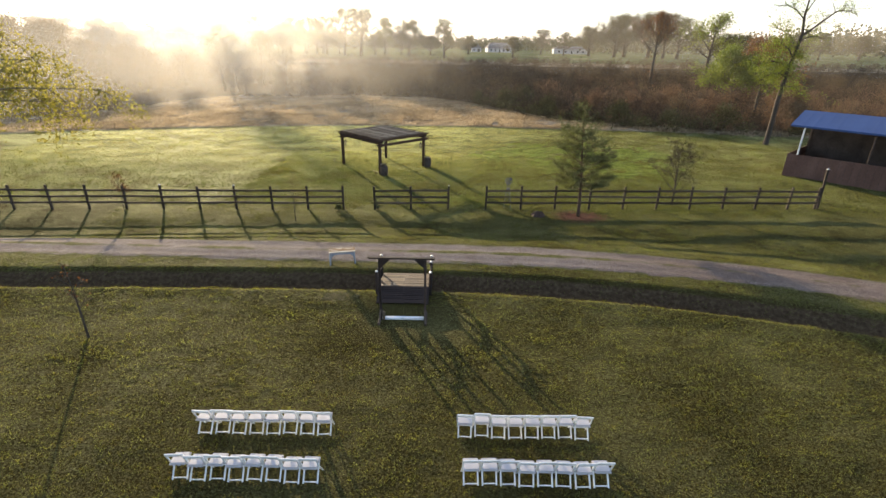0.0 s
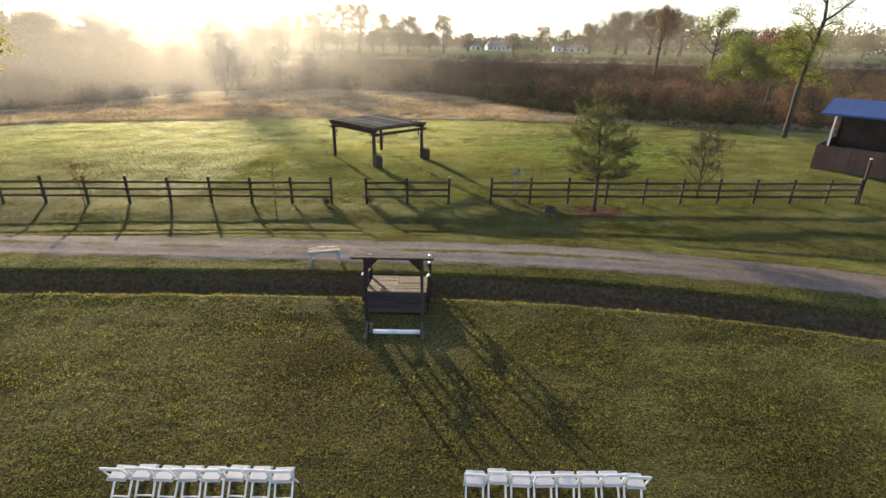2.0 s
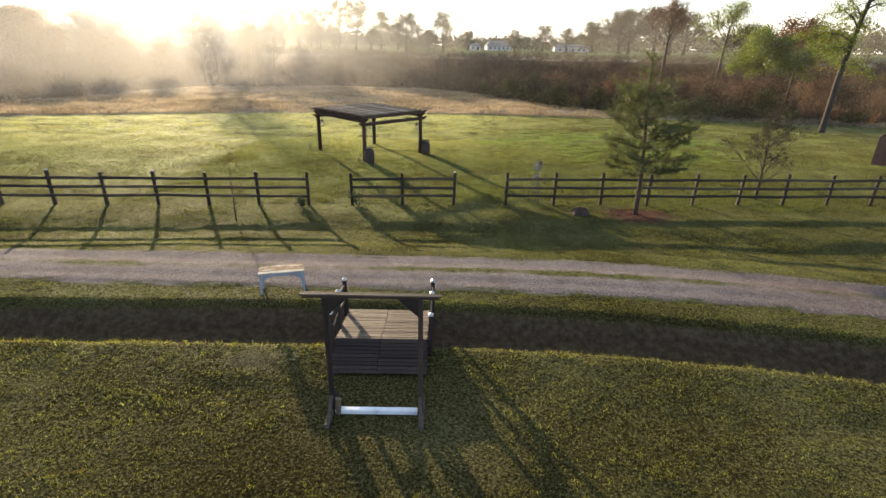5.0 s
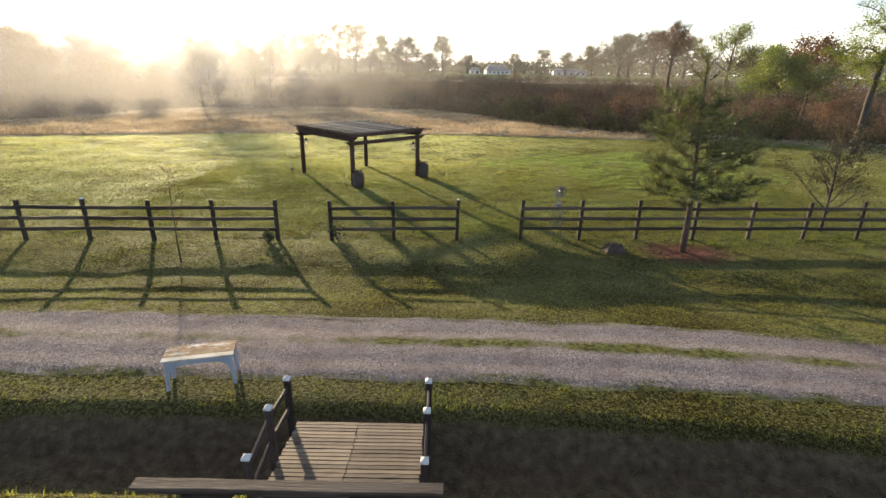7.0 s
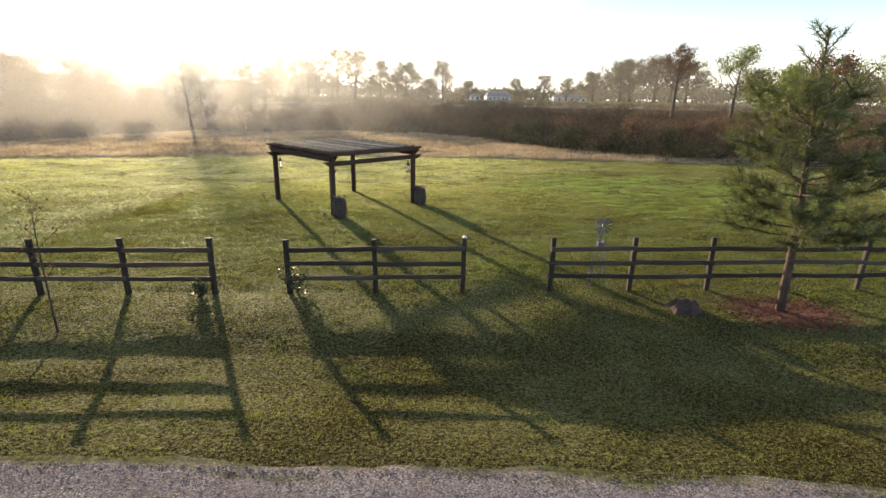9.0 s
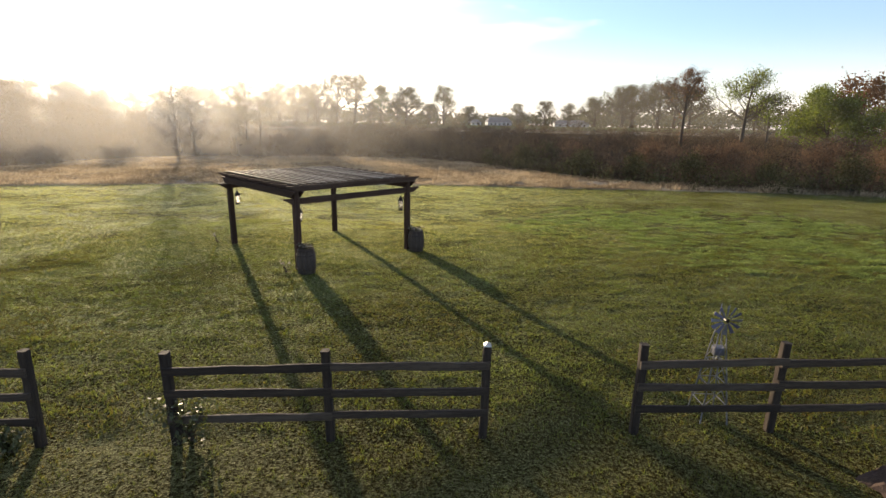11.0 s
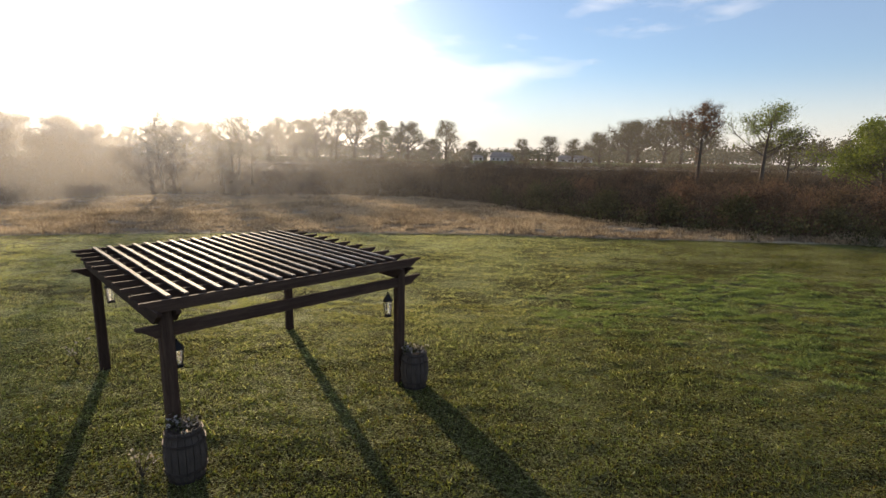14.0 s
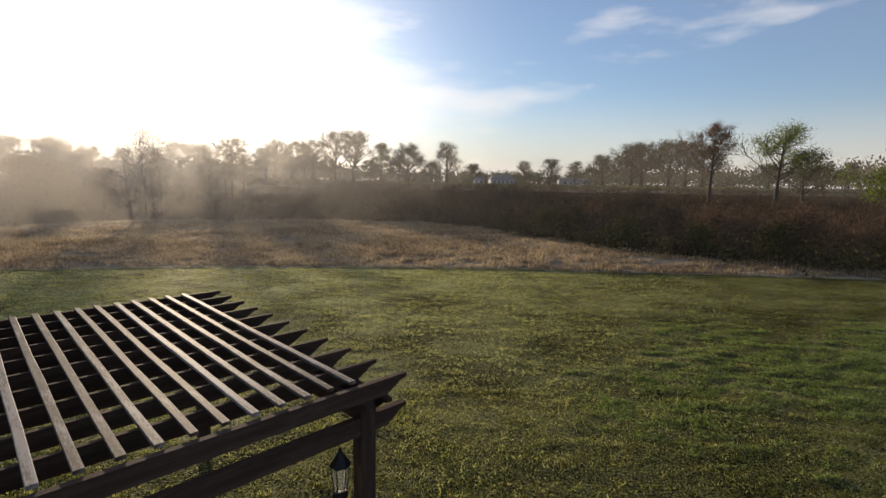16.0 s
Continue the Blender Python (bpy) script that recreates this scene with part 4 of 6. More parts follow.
# the young pine by the drive
def pine_needles(name, tufts, seed):
    g = np.random.default_rng(seed)
    per = 27
    c = np.repeat(np.array([tuple(p) for p, d in tufts]), per, axis=0)
    ax = np.repeat(np.array([tuple(d) for p, d in tufts]), per, axis=0)
    n = len(c)
    d = ax * 0.75 + g.normal(0, 0.6, (n, 3))
    d /= np.linalg.norm(d, axis=1)[:, None]
    w = np.cross(d, g.normal(0, 1, (n, 3)))
    w /= np.linalg.norm(w, axis=1)[:, None]
    ln = g.uniform(0.17, 0.34, (n, 1))
    c = c + ax * g.uniform(-0.14, 0.10, (n, 1))
    co = np.stack([c - w * 0.008, c + w * 0.008, c + d * ln], 1).reshape(-1, 3)
    me = tri_mesh(name, co, np.arange(n * 3).reshape(n, 3))
    me.materials.append(m_needle)
    return me


def young_pine(x, y):
    r = random.Random(5)
    ob = thing("pine_tree", at(x, y), "young long-needled pine with a bare lower trunk in red mulch", "tree")
    wood, tufts = Shape(), []
    tall = 7.4
    spine = [Vector((0.06 * math.sin(z * 0.8) - 0.055 * z, 0.05 * math.sin(z * 0.7 + 1), z - 0.1)) for z in np.linspace(0, tall, 14)]
    wood.tube(spine, [0.125 - 0.112 * i / 13 for i in range(14)], 9)
    # whorls of spreading boughs, bare inside, with the needles in heavy tufts towards their ends
    for z, reach, count in ((2.1, 1.9, 5), (2.45, 2.3, 5), (2.8, 2.3, 6), (3.2, 2.2, 6), (3.65, 2.1, 6), (4.1, 1.95, 6), (4.55, 1.75, 6), (5.0, 1.5, 5), (5.4, 1.15, 5), (5.8, 0.9, 3), (6.4, 0.5, 4), (6.9, 0.4, 4)):
        u = (z - 1.95) / (tall - 1.95)
        candle = z > 5.6
        for k in range(count):
            az = z * 5.3 + k * 2 * math.pi / count + r.uniform(-0.4, 0.4)
            zz = z + r.uniform(-0.12, 0.12)
            ln = 0.86 * reach * r.uniform(0.62, 1.1) * (1.0 - 0.04 * math.cos(az))
            f = (zz + 0.1) / tall * 13
            i = min(int(f), 12)
            p = spine[i].lerp(spine[i + 1], f - i)
            out = Vector((math.cos(az), math.sin(az), 0))
            lift = (0.75 if candle else -0.12 + 0.62 * u) + r.uniform(-0.1, 0.12)
            pts = [p + out * ln * s + Vector((r.uniform(-0.05, 0.05), r.uniform(-0.05, 0.05), ln * (lift * s + r.uniform(0.12, 0.35) * s * s))) for s in (0, 0.35, 0.7, 1.0)]
            wood.tube(pts, [0.038 * (1 - 0.6 * u), 0.027 * (1 - 0.5 * u), 0.016, 0.008], 4, cap=False)
            for s in np.linspace(0.62 if candle else 0.42, 1.0, max(2, int(ln * 4.0))):
                j = 1 if s < 0.7 else 2
                q = pts[j].lerp(pts[j + 1], (s - (0.35, 0.7)[j - 1]) / (0.35, 0.3)[j - 1])
                d = (pts[j + 1] - pts[j]).normalized()
                tufts.append((q, d))
                for side in range(0 if candle else 3):
                    sd = (d * 0.7 + Vector((r.uniform(-1, 1), r.uniform(-1, 1), r.uniform(-0.3, 0.9)))).normalized()
                    far = r.uniform(0.1, 0.55) * min(1.0, 0.4 + ln * 0.4)
                    tufts.append((q + sd * far, sd))
                    if side < 2:
                        wood.tube([q, q + sd * far], [0.008, 0.004], 3, cap=False)
    for k in range(14):
        z = 5.3 + 0.15 * k
        i = min(int(z / tall * 13), 12)
        tufts.append((spine[i].lerp(spine[i + 1], z / tall * 13 - i), Vector((0.5 * math.cos(k * 2.4), 0.5 * math.sin(k * 2.4), 0.85))))
    part("trunk", wood, m_pine_bark, ob, smooth=True)
    part("crown", pine_needles("crown", tufts, 6), m_needle, ob)


young_pine(9.13, 32.0)


def mulch_ring(x, y, radius, height_):
    g = random.Random(9)
    n, rings = 36, 6
    vs = [(0, 0, hz(x, y) + height_)]
    for i in range(1, rings + 1):
        for k in range(n):
            a = 2 * math.pi * k / n
            rr = radius * i / rings * (1 + (0.16 * math.sin(3 * a + 1) + 0.1 * g.uniform(-1, 1)) * (i / rings) ** 2)
            px, py = rr * math.cos(a) * 1.25, rr * math.sin(a)
            vs.append((px, py, hz(x + px, y + py) + height_ * (1 - (i / rings) ** 2) + (0.012 if i < rings else -0.03) + g.uniform(-0.012, 0.014)))
    fs = [(0, 1 + k, 1 + (k + 1) % n) for k in range(n)]
    for i in range(rings - 1):
        a, b = 1 + i * n, 1 + (i + 1) * n
        fs += [(a + k, b + k, b + (k + 1) % n, a + (k + 1) % n) for k in range(n)]
    me = Shape().add(vs, fs).mesh("mulch", m_mulch)
    ob = tagged(new("mulch", me), "low bed of reddish bark mulch round the pine trunk", "mulch", kind="stuff")
    ob.location = (x, y, 0)
    q = np.random.default_rng(int(radius * 1000))
    n = int(2300 * radius * radius)
    a, d = q.uniform(0, 6.283, n), radius * 1.7 * np.sqrt(q.random(n)) * (0.6 + 0.5 * q.random(n))
    px, py = x + d * np.cos(a) * 1.3, y + d * np.sin(a)
    c = np.stack([px, py, height(px, py) + 0.02], -1)
    u = q.normal(0, 1, (n, 3)) * np.array([1, 1, 0.12])
    u /= np.linalg.norm(u, axis=1)[:, None]
    w = np.cross(u, np.array([0, 0, 1.0]) + q.normal(0, 0.2, (n, 3)))
    w /= np.linalg.norm(w, axis=1)[:, None]
    ln, wd = q.uniform(0.03, 0.09, (n, 1)), q.uniform(0.01, 0.025, (n, 1))
    co = np.stack([c - u * ln - w * wd, c + u * ln - w * wd, c + u * ln + w * wd, c - u * ln + w * wd], 1).reshape(-1, 3)
    chips = tri_mesh("bark_chips", co, np.arange(n * 4).reshape(n, 4))
    chips.materials.append(m_mulch)
    tagged(new("bark_chips", chips), "scattered reddish bark chips over the grass", "mulch", kind="stuff")


mulch_ring(9.2, 31.95, 0.85, 0.0)


# saplings, leafless or nearly so
def sapling(x, y, tall, seed, label, count=2, spread=0.3, radius=0.028, first=0.4, limbs=8, mat=None, size=0.07, levels=2, twigs=3, name="sapling", thin=0.006):
    return tree(at(x, y), seed, tall, radius, mat or m_leaf_rust, label, count=count, leaf_radius=0.12, leaf=size, first=first, limbs=limbs, spread=spread, rise=1.0,
                levels=levels, sides=6, wander=0.1, twigs=twigs, name=name, thin=thin)


sapling(-9.52, 29.98, 3.7, 41, "thin bare sapling on the lawn before the fence", count=1, spread=0.16, size=0.05)
sapling(-12.75, 15.15, 3.3, 42, "thin bare sapling standing alone on the lawn", count=1, spread=0.2, size=0.05, radius=0.045, thin=0.010)
sapling(-20.9, 30.7, 2.8, 43, "spindly young sapling beside the fence", count=3)
sapling(16.9, 35.3, 4.4, 44, "small bare spreading tree with a few reddish buds", count=1, spread=0.44, radius=0.08, mat=m_leaf_olive, first=0.22, limbs=16, levels=3, twigs=6, size=0.06, name="small_tree", thin=0.008)


# the near tree whose branches hang into view
def near_tree():
    x, y = -15.5, 10.2
    ob = thing("tree", at(x, y), "large spring tree with yellow-green young leaves on drooping branches", "tree")
    r = random.Random(77)
    wood, ends = grow(78, 12.5, 0.34, first=0.35, limbs=8, spread=0.33, rise=0.5, levels=2, twigs=4)
    tips = [(8.0, 1.1, 8.9), (7.2, 1.5, 8.6), (5.8, 1.5, 10.0), (6.8, 0.9, 9.5), (5.4, 1.3, 8.9), (6.2, 1.7, 9.2), (4.6, 0.6, 10.6), (5.8, 1.3, 12.0), (4.8, 1.7, 11.4)]
    for tx, ty, tz in tips:
        a, b = Vector((0, 0, min(tz * 0.72, 8.5))), Vector((tx, ty, tz))
        pts = [a.lerp(b, s) + Vector((r.uniform(-0.15, 0.15), r.uniform(-0.15, 0.15), 1.3 * math.sin(math.pi * s) * (1 - 0.4 * s))) for s in (0, 0.2, 0.4, 0.6, 0.8, 0.93, 1.0)]
        wood.tube(pts, [0.08, 0.06, 0.042, 0.03, 0.018, 0.011, 0.006], 5, cap=False)
        for j in range(2, 6):
            for k in range(3):
                p = pts[j].lerp(pts[j + 1], r.random())
                q = p + Vector((r.uniform(-0.6, 0.8), r.uniform(-0.7, 0.7), r.uniform(-0.8, 0.35)))
                mid = p.lerp(q, 0.5) + Vector((0, 0, 0.1))
                wood.tube([p, mid, q], [0.014, 0.009, 0.004], 3, cap=False)
                ends.extend((mid, q))
    part("trunk", wood, m_hazed_bark, ob, smooth=True)
    part("crown", leaves("crown", ends, 80, 0.19, 0.036, m_leaf_catkin, 79, long=2.2), m_leaf_catkin, ob)


near_tree()


# ---------------------------------------------------------------- brush, far woods
def brush():
    g = np.random.default_rng(17)
    xs, ys, hs, ws = [], [], [], []
    n = 4200
    x = g.uniform(-150, 190, n)
    depth = g.random(n) ** 1.1
    far = 226 + 0.05 * np.abs(x)
    edge = field_edge(x)
    y = edge + 1.5 + (far - edge) * depth
    keep = ~((x < -40) & (x > -68) & (y > 108) & (y < 205) & (g.random(n) < 0.85))
    x, y, depth = x[keep], y[keep], depth[keep]
    n = len(x)
    tall = (1.0 + 3.0 * vnoise(x, y, 14.0) + 2.0 * vnoise(x + 40, y, 6.0) * vnoise(x, y + 40, 17.0) + 1.2 * g.random(n)) * (0.65 + 0.45 * step(0.0, 0.12, depth)) * (1 - 0.2 * step(0.2, 0.6, depth))
    tall *= np.where(x < -60, 1.1, np.where(x < -30, 0.7, 1.0))
    tall *= 0.62 + 0.76 * vnoise(x + 70, y + 20, 9.0)
    tall *= np.where(x > 6, 0.60 + 0.25 * step(0.15, 0.5, depth) + 0.35 * step(0.62, 0.8, vnoise(x + 11, y + 5, 8.0)), 1.0)
    scrub = (1 - step(8, 26, y - field_edge(x))) * step(-62, -56, x) * (1 - step(-8, 8, x))
    tall = tall * (1 - 0.68 * scrub)
    wide = tall * g.uniform(0.5, 0.8, n)
    per = 95
    c = np.stack([x, y, height(x, y)], -1)
    d = g.normal(0, 1, (n, per, 3))
    d /= np.linalg.norm(d, axis=2)[..., None]
    d[..., 2] = np.abs(d[..., 2])
    rad = g.random((n, per, 1)) ** 0.4
    off = d * rad * np.stack([wide, wide, tall], -1)[:, None, :] * (1 + 0.25 * g.normal(0, 1, (n, 1, 1)) * 0.5)
    p = (c[:, None, :] + off).reshape(-1, 3)
    up = (d * np.array([0.6, 0.6, 1.0]) + g.normal(0, 0.45, (n, per, 3)) + np.array([0, 0, 0.35])).reshape(-1, 3)
    up /= np.linalg.norm(up, axis=1)[:, None]
    side = np.cross(up, g.normal(0, 1, up.shape))
    side /= np.linalg.norm(side, axis=1)[:, None]
    ln = g.uniform(0.4, 1.3, (len(p), 1))
    wd = g.uniform(0.018, 0.065, (len(p), 1))
    co = np.stack([p - up * ln * 0.5, p + side * wd, p + up * ln * 0.5, p - side * wd], 1).reshape(-1, 3)
    rusty = np.repeat(g.random(n) < 0.8 * step(12, 34, x) * (1 - step(135, 170, y)), per)
    quads_ = co.reshape(-1, 4, 3)
    for pick, mat, label in ((~rusty, m_brush, "dense bare grey-brown brush and thicket along the creek"), (rusty, m_brush_rust, "rusty red-brown thicket behind the rough field")):
        c4 = quads_[pick].reshape(-1, 3)
        me = tri_mesh("brush", c4, np.arange(len(c4)).reshape(-1, 4))
        me.materials.append(mat)
        tagged(new("brush", me), label, "brush", kind="stuff")


brush()


def green_shrubs():
    """Evergreen shrubs in the front of the thicket."""
    g = np.random.default_rng(23)
    pts = []
    for x, y in ((24, 84), (27, 81.5), (30, 80), (33, 78), (20, 88), (36, 77.5), (15, 96), (45, 76), (12, 102), (39, 77), (52, 75), (8, 110), (17, 92)):
        for k in range(16):
            pts.append((x + g.normal(0, 1.3), y + g.normal(0, 1.3), hz(x, y) + abs(g.normal(0.9, 0.6))))
    me = leaves("shrubs", [Vector(p) for p in pts], 26, 0.5, 0.17, m_leaf_olive, 24)
    tagged(new("shrubs", me), "low dull olive shrubs at the edge of the thicket", "shrubs", kind="stuff")


green_shrubs()


def far_woods():
    g = np.random.default_rng(29)
    n = 1900
    az = g.uniform(-62, 62, n)
    dist = g.uniform(430, 900, n)
    x, y = dist * np.sin(np.radians(az)), dist * np.cos(np.radians(az))
    keep = ~((x > -40) & (x < 110) & (y < 520))
    x, y, dist = x[keep], y[keep], dist[keep]
    n = len(x)
    tall = (g.uniform(9, 16, n) + 5 * vnoise(x, y, 60.0)) * (1 + 0.45 * step(150, 260, x))
    per = 50
    d = g.normal(0, 1, (n, per, 3))
    d /= np.linalg.norm(d, axis=2)[..., None]
    off = d * g.random((n, per, 1)) ** 0.4 * np.stack([tall * 0.42, tall * 0.42, tall * 0.45], -1)[:, None, :]
    p = (np.stack([x, y, height(x, y) + tall * 0.52], -1)[:, None, :] + off).reshape(-1, 3)
    a = g.normal(0, 1, p.shape)
    a /= np.linalg.norm(a, axis=1)[:, None]
    b = np.cross(a, g.normal(0, 1, p.shape))
    b /= np.linalg.norm(b, axis=1)[:, None]
    s = g.uniform(0.7, 1.7, (len(p), 1))
    co = np.stack([p - a * s, p + b * s * 0.7, p + a * s, p - b * s * 0.7], 1).reshape(-1, 3)
    me = tri_mesh("far_woods", co, np.arange(len(co)).reshape(-1, 4))
    me.materials.append(m_woods)
    tagged(new("far_woods", me), "hazy line of distant woodland on the horizon", "woods", kind="stuff")


far_woods()


# ---------------------------------------------------------------- fences
def cap_shape(w):
    return Shape().add([(-w, -w, 0), (w, -w, 0), (w, w, 0), (-w, w, 0), (-w, -w, 0.03), (w, -w, 0.03), (w, w, 0.03), (-w, w, 0.03), (0, 0, 0.03 + w * 0.9)],
                       [(3, 2, 1, 0), (0, 1, 5, 4), (1, 2, 6, 5), (2, 3, 7, 6), (3, 0, 4, 7), (4, 5, 8), (5, 6, 8), (6, 7, 8), (7, 4, 8)])


def fence(xs, label, caps=(), seed=1):
    r = random.Random(seed)
    x0 = xs[0]
    base = Vector((x0, fence_y(x0), hz(x0, fence_y(x0))))
    ob = thing("fence", Matrix.Translation(base), label, "fence", "paddock fences")
    tops = []
    for i, x in enumerate(xs):
        y = fence_y(x)
        p = Vector((x, y, hz(x, y))) - base
        lean = Vector((r.uniform(-0.03, 0.03), r.uniform(-0.03, 0.03), 0))
        high = 1.66 + r.uniform(-0.05, 0.05)
        post = timber("post", p - Vector((0, 0, 0.25)), p + lean + Vector((0, 0, high)), 0.135, 0.135, m_fence, ob, up=(0, 1, 0), wobble=0.006, seed=i % 4)
        if i in caps:
            under(part("post_cap", cap_shape(0.06), m_cap, ob, "small white solar cap", Matrix.Translation(p + lean + Vector((0, 0, high - 0.01)))), post)
        tops.append(p)
    for a, b in zip(tops, tops[1:]):
        for z in (0.50, 0.93, 1.36):
            dz0, dz1 = r.uniform(-0.03, 0.03), r.uniform(-0.03, 0.03)
            off = Vector((0, -0.085, 0))
            timber("rail", a + off + Vector((-0.06, 0, z + dz0)), b + off + Vector((0.06, 0, z + dz1)), 0.045, 0.135, m_fence, ob, wobble=0.010, seed=r.randrange(6))
    return ob


fence([-6.95 - 2.41 * k for k in range(17)][::-1], "long three-rail dark timber fence with square posts", caps=(11, 13), seed=3)
fence([-4.80, -2.30, 0.27], "short three-rail fence section between two gateways", caps=(2,), seed=4)
fence([2.93 + 2.463 * k for k in range(10)] + [27.18], "three-rail dark timber fence running past the pine", seed=5)


def tall_end_post(x, y):
    ob = thing("pole", at(x, y), "tall leaning timber pole with a pale top at the fence end", "pole")
    timber("pole_shaft", (0, 0, -0.3), (-0.12, 0.0, 2.95), 0.14, 0.14, m_fence, ob, up=(0, 1, 0), wobble=0.008, seed=9)
    part("post_cap", cap_shape(0.085), m_cap, ob, "pale cap", Matrix.Translation((-0.12, 0, 2.94)))


tall_end_post(27.42, 34.88)


# ---------------------------------------------------------------- pergola
def pergola():
    cx, cy, yaw = -5.90, 46.67, 45.2
    g0 = hz(cx, cy)
    ob = thing("pergola", pose(cx, cy, g0, 0, 0, yaw), "open dark-stained timber pergola with a slatted roof on the lawn", "pergola")
    # local x runs along the rafters, local y across them
    hx, hy = 2.58, 2.83
    top = 3.02 - g0
    z_raf, z_beam = top - 0.20, top - 0.44
    for sx in (-1, 1):
        for sy in (-1, 1):
            w = Vector((0.05 + sx * hx, sy * hy, 0))
            wx, wy = cx + w.x * math.cos(radians(yaw)) - w.y * math.sin(radians(yaw)), cy + w.x * math.sin(radians(yaw)) + w.y * math.cos(radians(yaw))
            timber("post", (w.x, w.y, hz(wx, wy) - g0 - 0.3), (w.x, w.y, z_beam + 0.24), 0.22, 0.22, m_dark_wood, ob, up=(0, 1, 0))

    def tailed(name, length, deep, thick, m, mat=m_dark_wood):
        h = length / 2
        s = Shape().plate([(-h, deep), (-h, deep - 0.05), (-h + 0.09, deep - 0.07), (-h + 0.30, 0), (h - 0.30, 0), (h - 0.09, deep - 0.07), (h, deep - 0.05), (h, deep)], -thick / 2, thick / 2)
        return part(name, s, mat, ob, "", m)

    # doubled girders below, along the rafters
    for sy in (-1, 1):
        tailed("girder", 2 * hx + 1.06, 0.22, 0.09, Matrix.Translation((0.12, sy * (hy + 0.03), z_beam - 0.235)))
    # beams on the posts, across the rafters
    turn = Matrix.Rotation(radians(90), 4, "Z")
    for sx in (-1, 1):
        for off in (-0.145, 0.145):
            tailed("beam", 2 * hy + 0.6, 0.24, 0.08, Matrix.Translation((0.05 + sx * hx + off, 0, z_beam)) @ turn)
    n = 11
    for i in range(n):
        y = -hy - 0.17 + (2 * hy + 0.30) * i / (n - 1)
        tailed("rafter", 2 * hx + 0.90, 0.20, 0.05 if 0 < i < n - 1 else 0.07, Matrix.Translation((0.09, y, z_raf)))
    r = random.Random(8)
    for k in range(18):
        x = -hx + 0.11 + 0.287 * k
        timber("batten", (x, -hy - 0.08, top + 0.022), (x + r.uniform(-0.015, 0.015), hy + 0.12, top + 0.022), 0.085, 0.04, m_slat, ob, wobble=0.005, seed=k % 5)
    return ob, g0


pergola_ob, pergola_z = pergola()


def pergola_place(lx, ly):
    a = radians(45.2)
    return -5.90 + lx * math.cos(a) - ly * math.sin(a), 46.67 + lx * math.sin(a) + ly * math.cos(a)


def lantern(lx, ly, z, first=None):
    x, y = pergola_place(lx, ly)
    if first:
        return copy_thing(first, pose(x, y, z, 0, 0, 20) @ Matrix.Diagonal((1.0, 1.0, 1.18, 1)))
    ob = thing("lantern", pose(x, y, z, 0, 0, 46.5) @ Matrix.Diagonal((1.0, 1.0, 1.18, 1)), "small black metal lantern hanging under the pergola", "lantern", "pergola lanterns")
    s = Shape()
    s.turned([(0.10, 0.0), (0.10, 0.02), (0.075, 0.035), (0.03, 0.05)], 6, (0, 0, -0.36))
    part("lantern_base", s, m_black_metal, ob)
    part("lantern_roof", Shape().turned([(0.13, 0.0), (0.12, 0.02), (0.04, 0.10), (0.02, 0.13), (0.02, 0.16)], 6, (0, 0, -0.08)), m_black_metal, ob)
    for k in range(6):
        a = k * math.pi / 3
        part("bar", Shape().tube([(0.075 * math.cos(a), 0.075 * math.sin(a), -0.33), (0.11 * math.cos(a), 0.11 * math.sin(a), -0.075)], [0.007, 0.007], 5), m_black_metal, ob)
    glass = part("glass", Shape().turned([(0.068, -0.33), (0.102, -0.08)], 6), m_glass, ob, "pale clear glass")
    glass.visible_shadow = False
    part("hook", Shape().tube([(0, 0, 0.07), (0.0, 0.02, 0.12), (0, 0, 0.2)], [0.008] * 3, 6), m_black_metal, ob)
    return ob


lan = lantern(-2.36, -2.76, 2.13)
lantern(2.30, -2.80, 2.13, lan)
lantern(-2.27, 2.74, 2.13, lan)


# ---------------------------------------------------------------- barrels
def barrel(x, y, first=None):
    if first:
        return copy_thing(first, at(x, y, -0.02, 40))
    ob = thing("barrel", at(x, y, -0.02), "old oak barrel with rusty hoops used as a planter", "barrel", "barrels at the pergola posts")
    tall, n = 0.92, 18
    prof = [(0.27, 0.0), (0.325, 0.22), (0.345, 0.46), (0.325, 0.70), (0.275, tall)]
    for k in range(n):
        a0, a1 = 2 * math.pi * (k + 0.004) / n, 2 * math.pi * (k + 0.996) / n
        s = Shape()
        vs = []
        for r, z in prof:
            for rr, a in ((r, a0 + 0.02), (r, a1 - 0.02), (r - 0.03, a1), (r - 0.03, a0)):
                vs.append((rr * math.cos(a), rr * math.sin(a), z))
        fs = [(0, 1, 2, 3), (16, 17, 18, 19)] + [(i * 4 + j, i * 4 + (j + 1) % 4, i * 4 + 4 + (j + 1) % 4, i * 4 + 4 + j) for i in range(4) for j in range(4)]
        part("stave", s.add(vs, fs), m_barrel, ob)
    for z, r in ((0.04, 0.288), (0.20, 0.328), (0.70, 0.333), (0.86, 0.297)):
        part("hoop", Shape().turned([(r, z - 0.022), (r + 0.006, z - 0.022), (r + 0.006, z + 0.022), (r, z + 0.022)], 28), m_iron, ob)
    part("soil", Shape().turned([(0.25, 0.80), (0.25, 0.85), (0.1, 0.875)], 14), m_mulch, ob, "dark potting soil")
    return ob


E_post, S_post = pergola_place(2.63, -2.83), pergola_place(-2.53, -2.83)
bar = barrel(E_post[0] + 0.40, E_post[1] - 0.22)
barrel(S_post[0] + 0.36, S_post[1] - 0.34, bar)


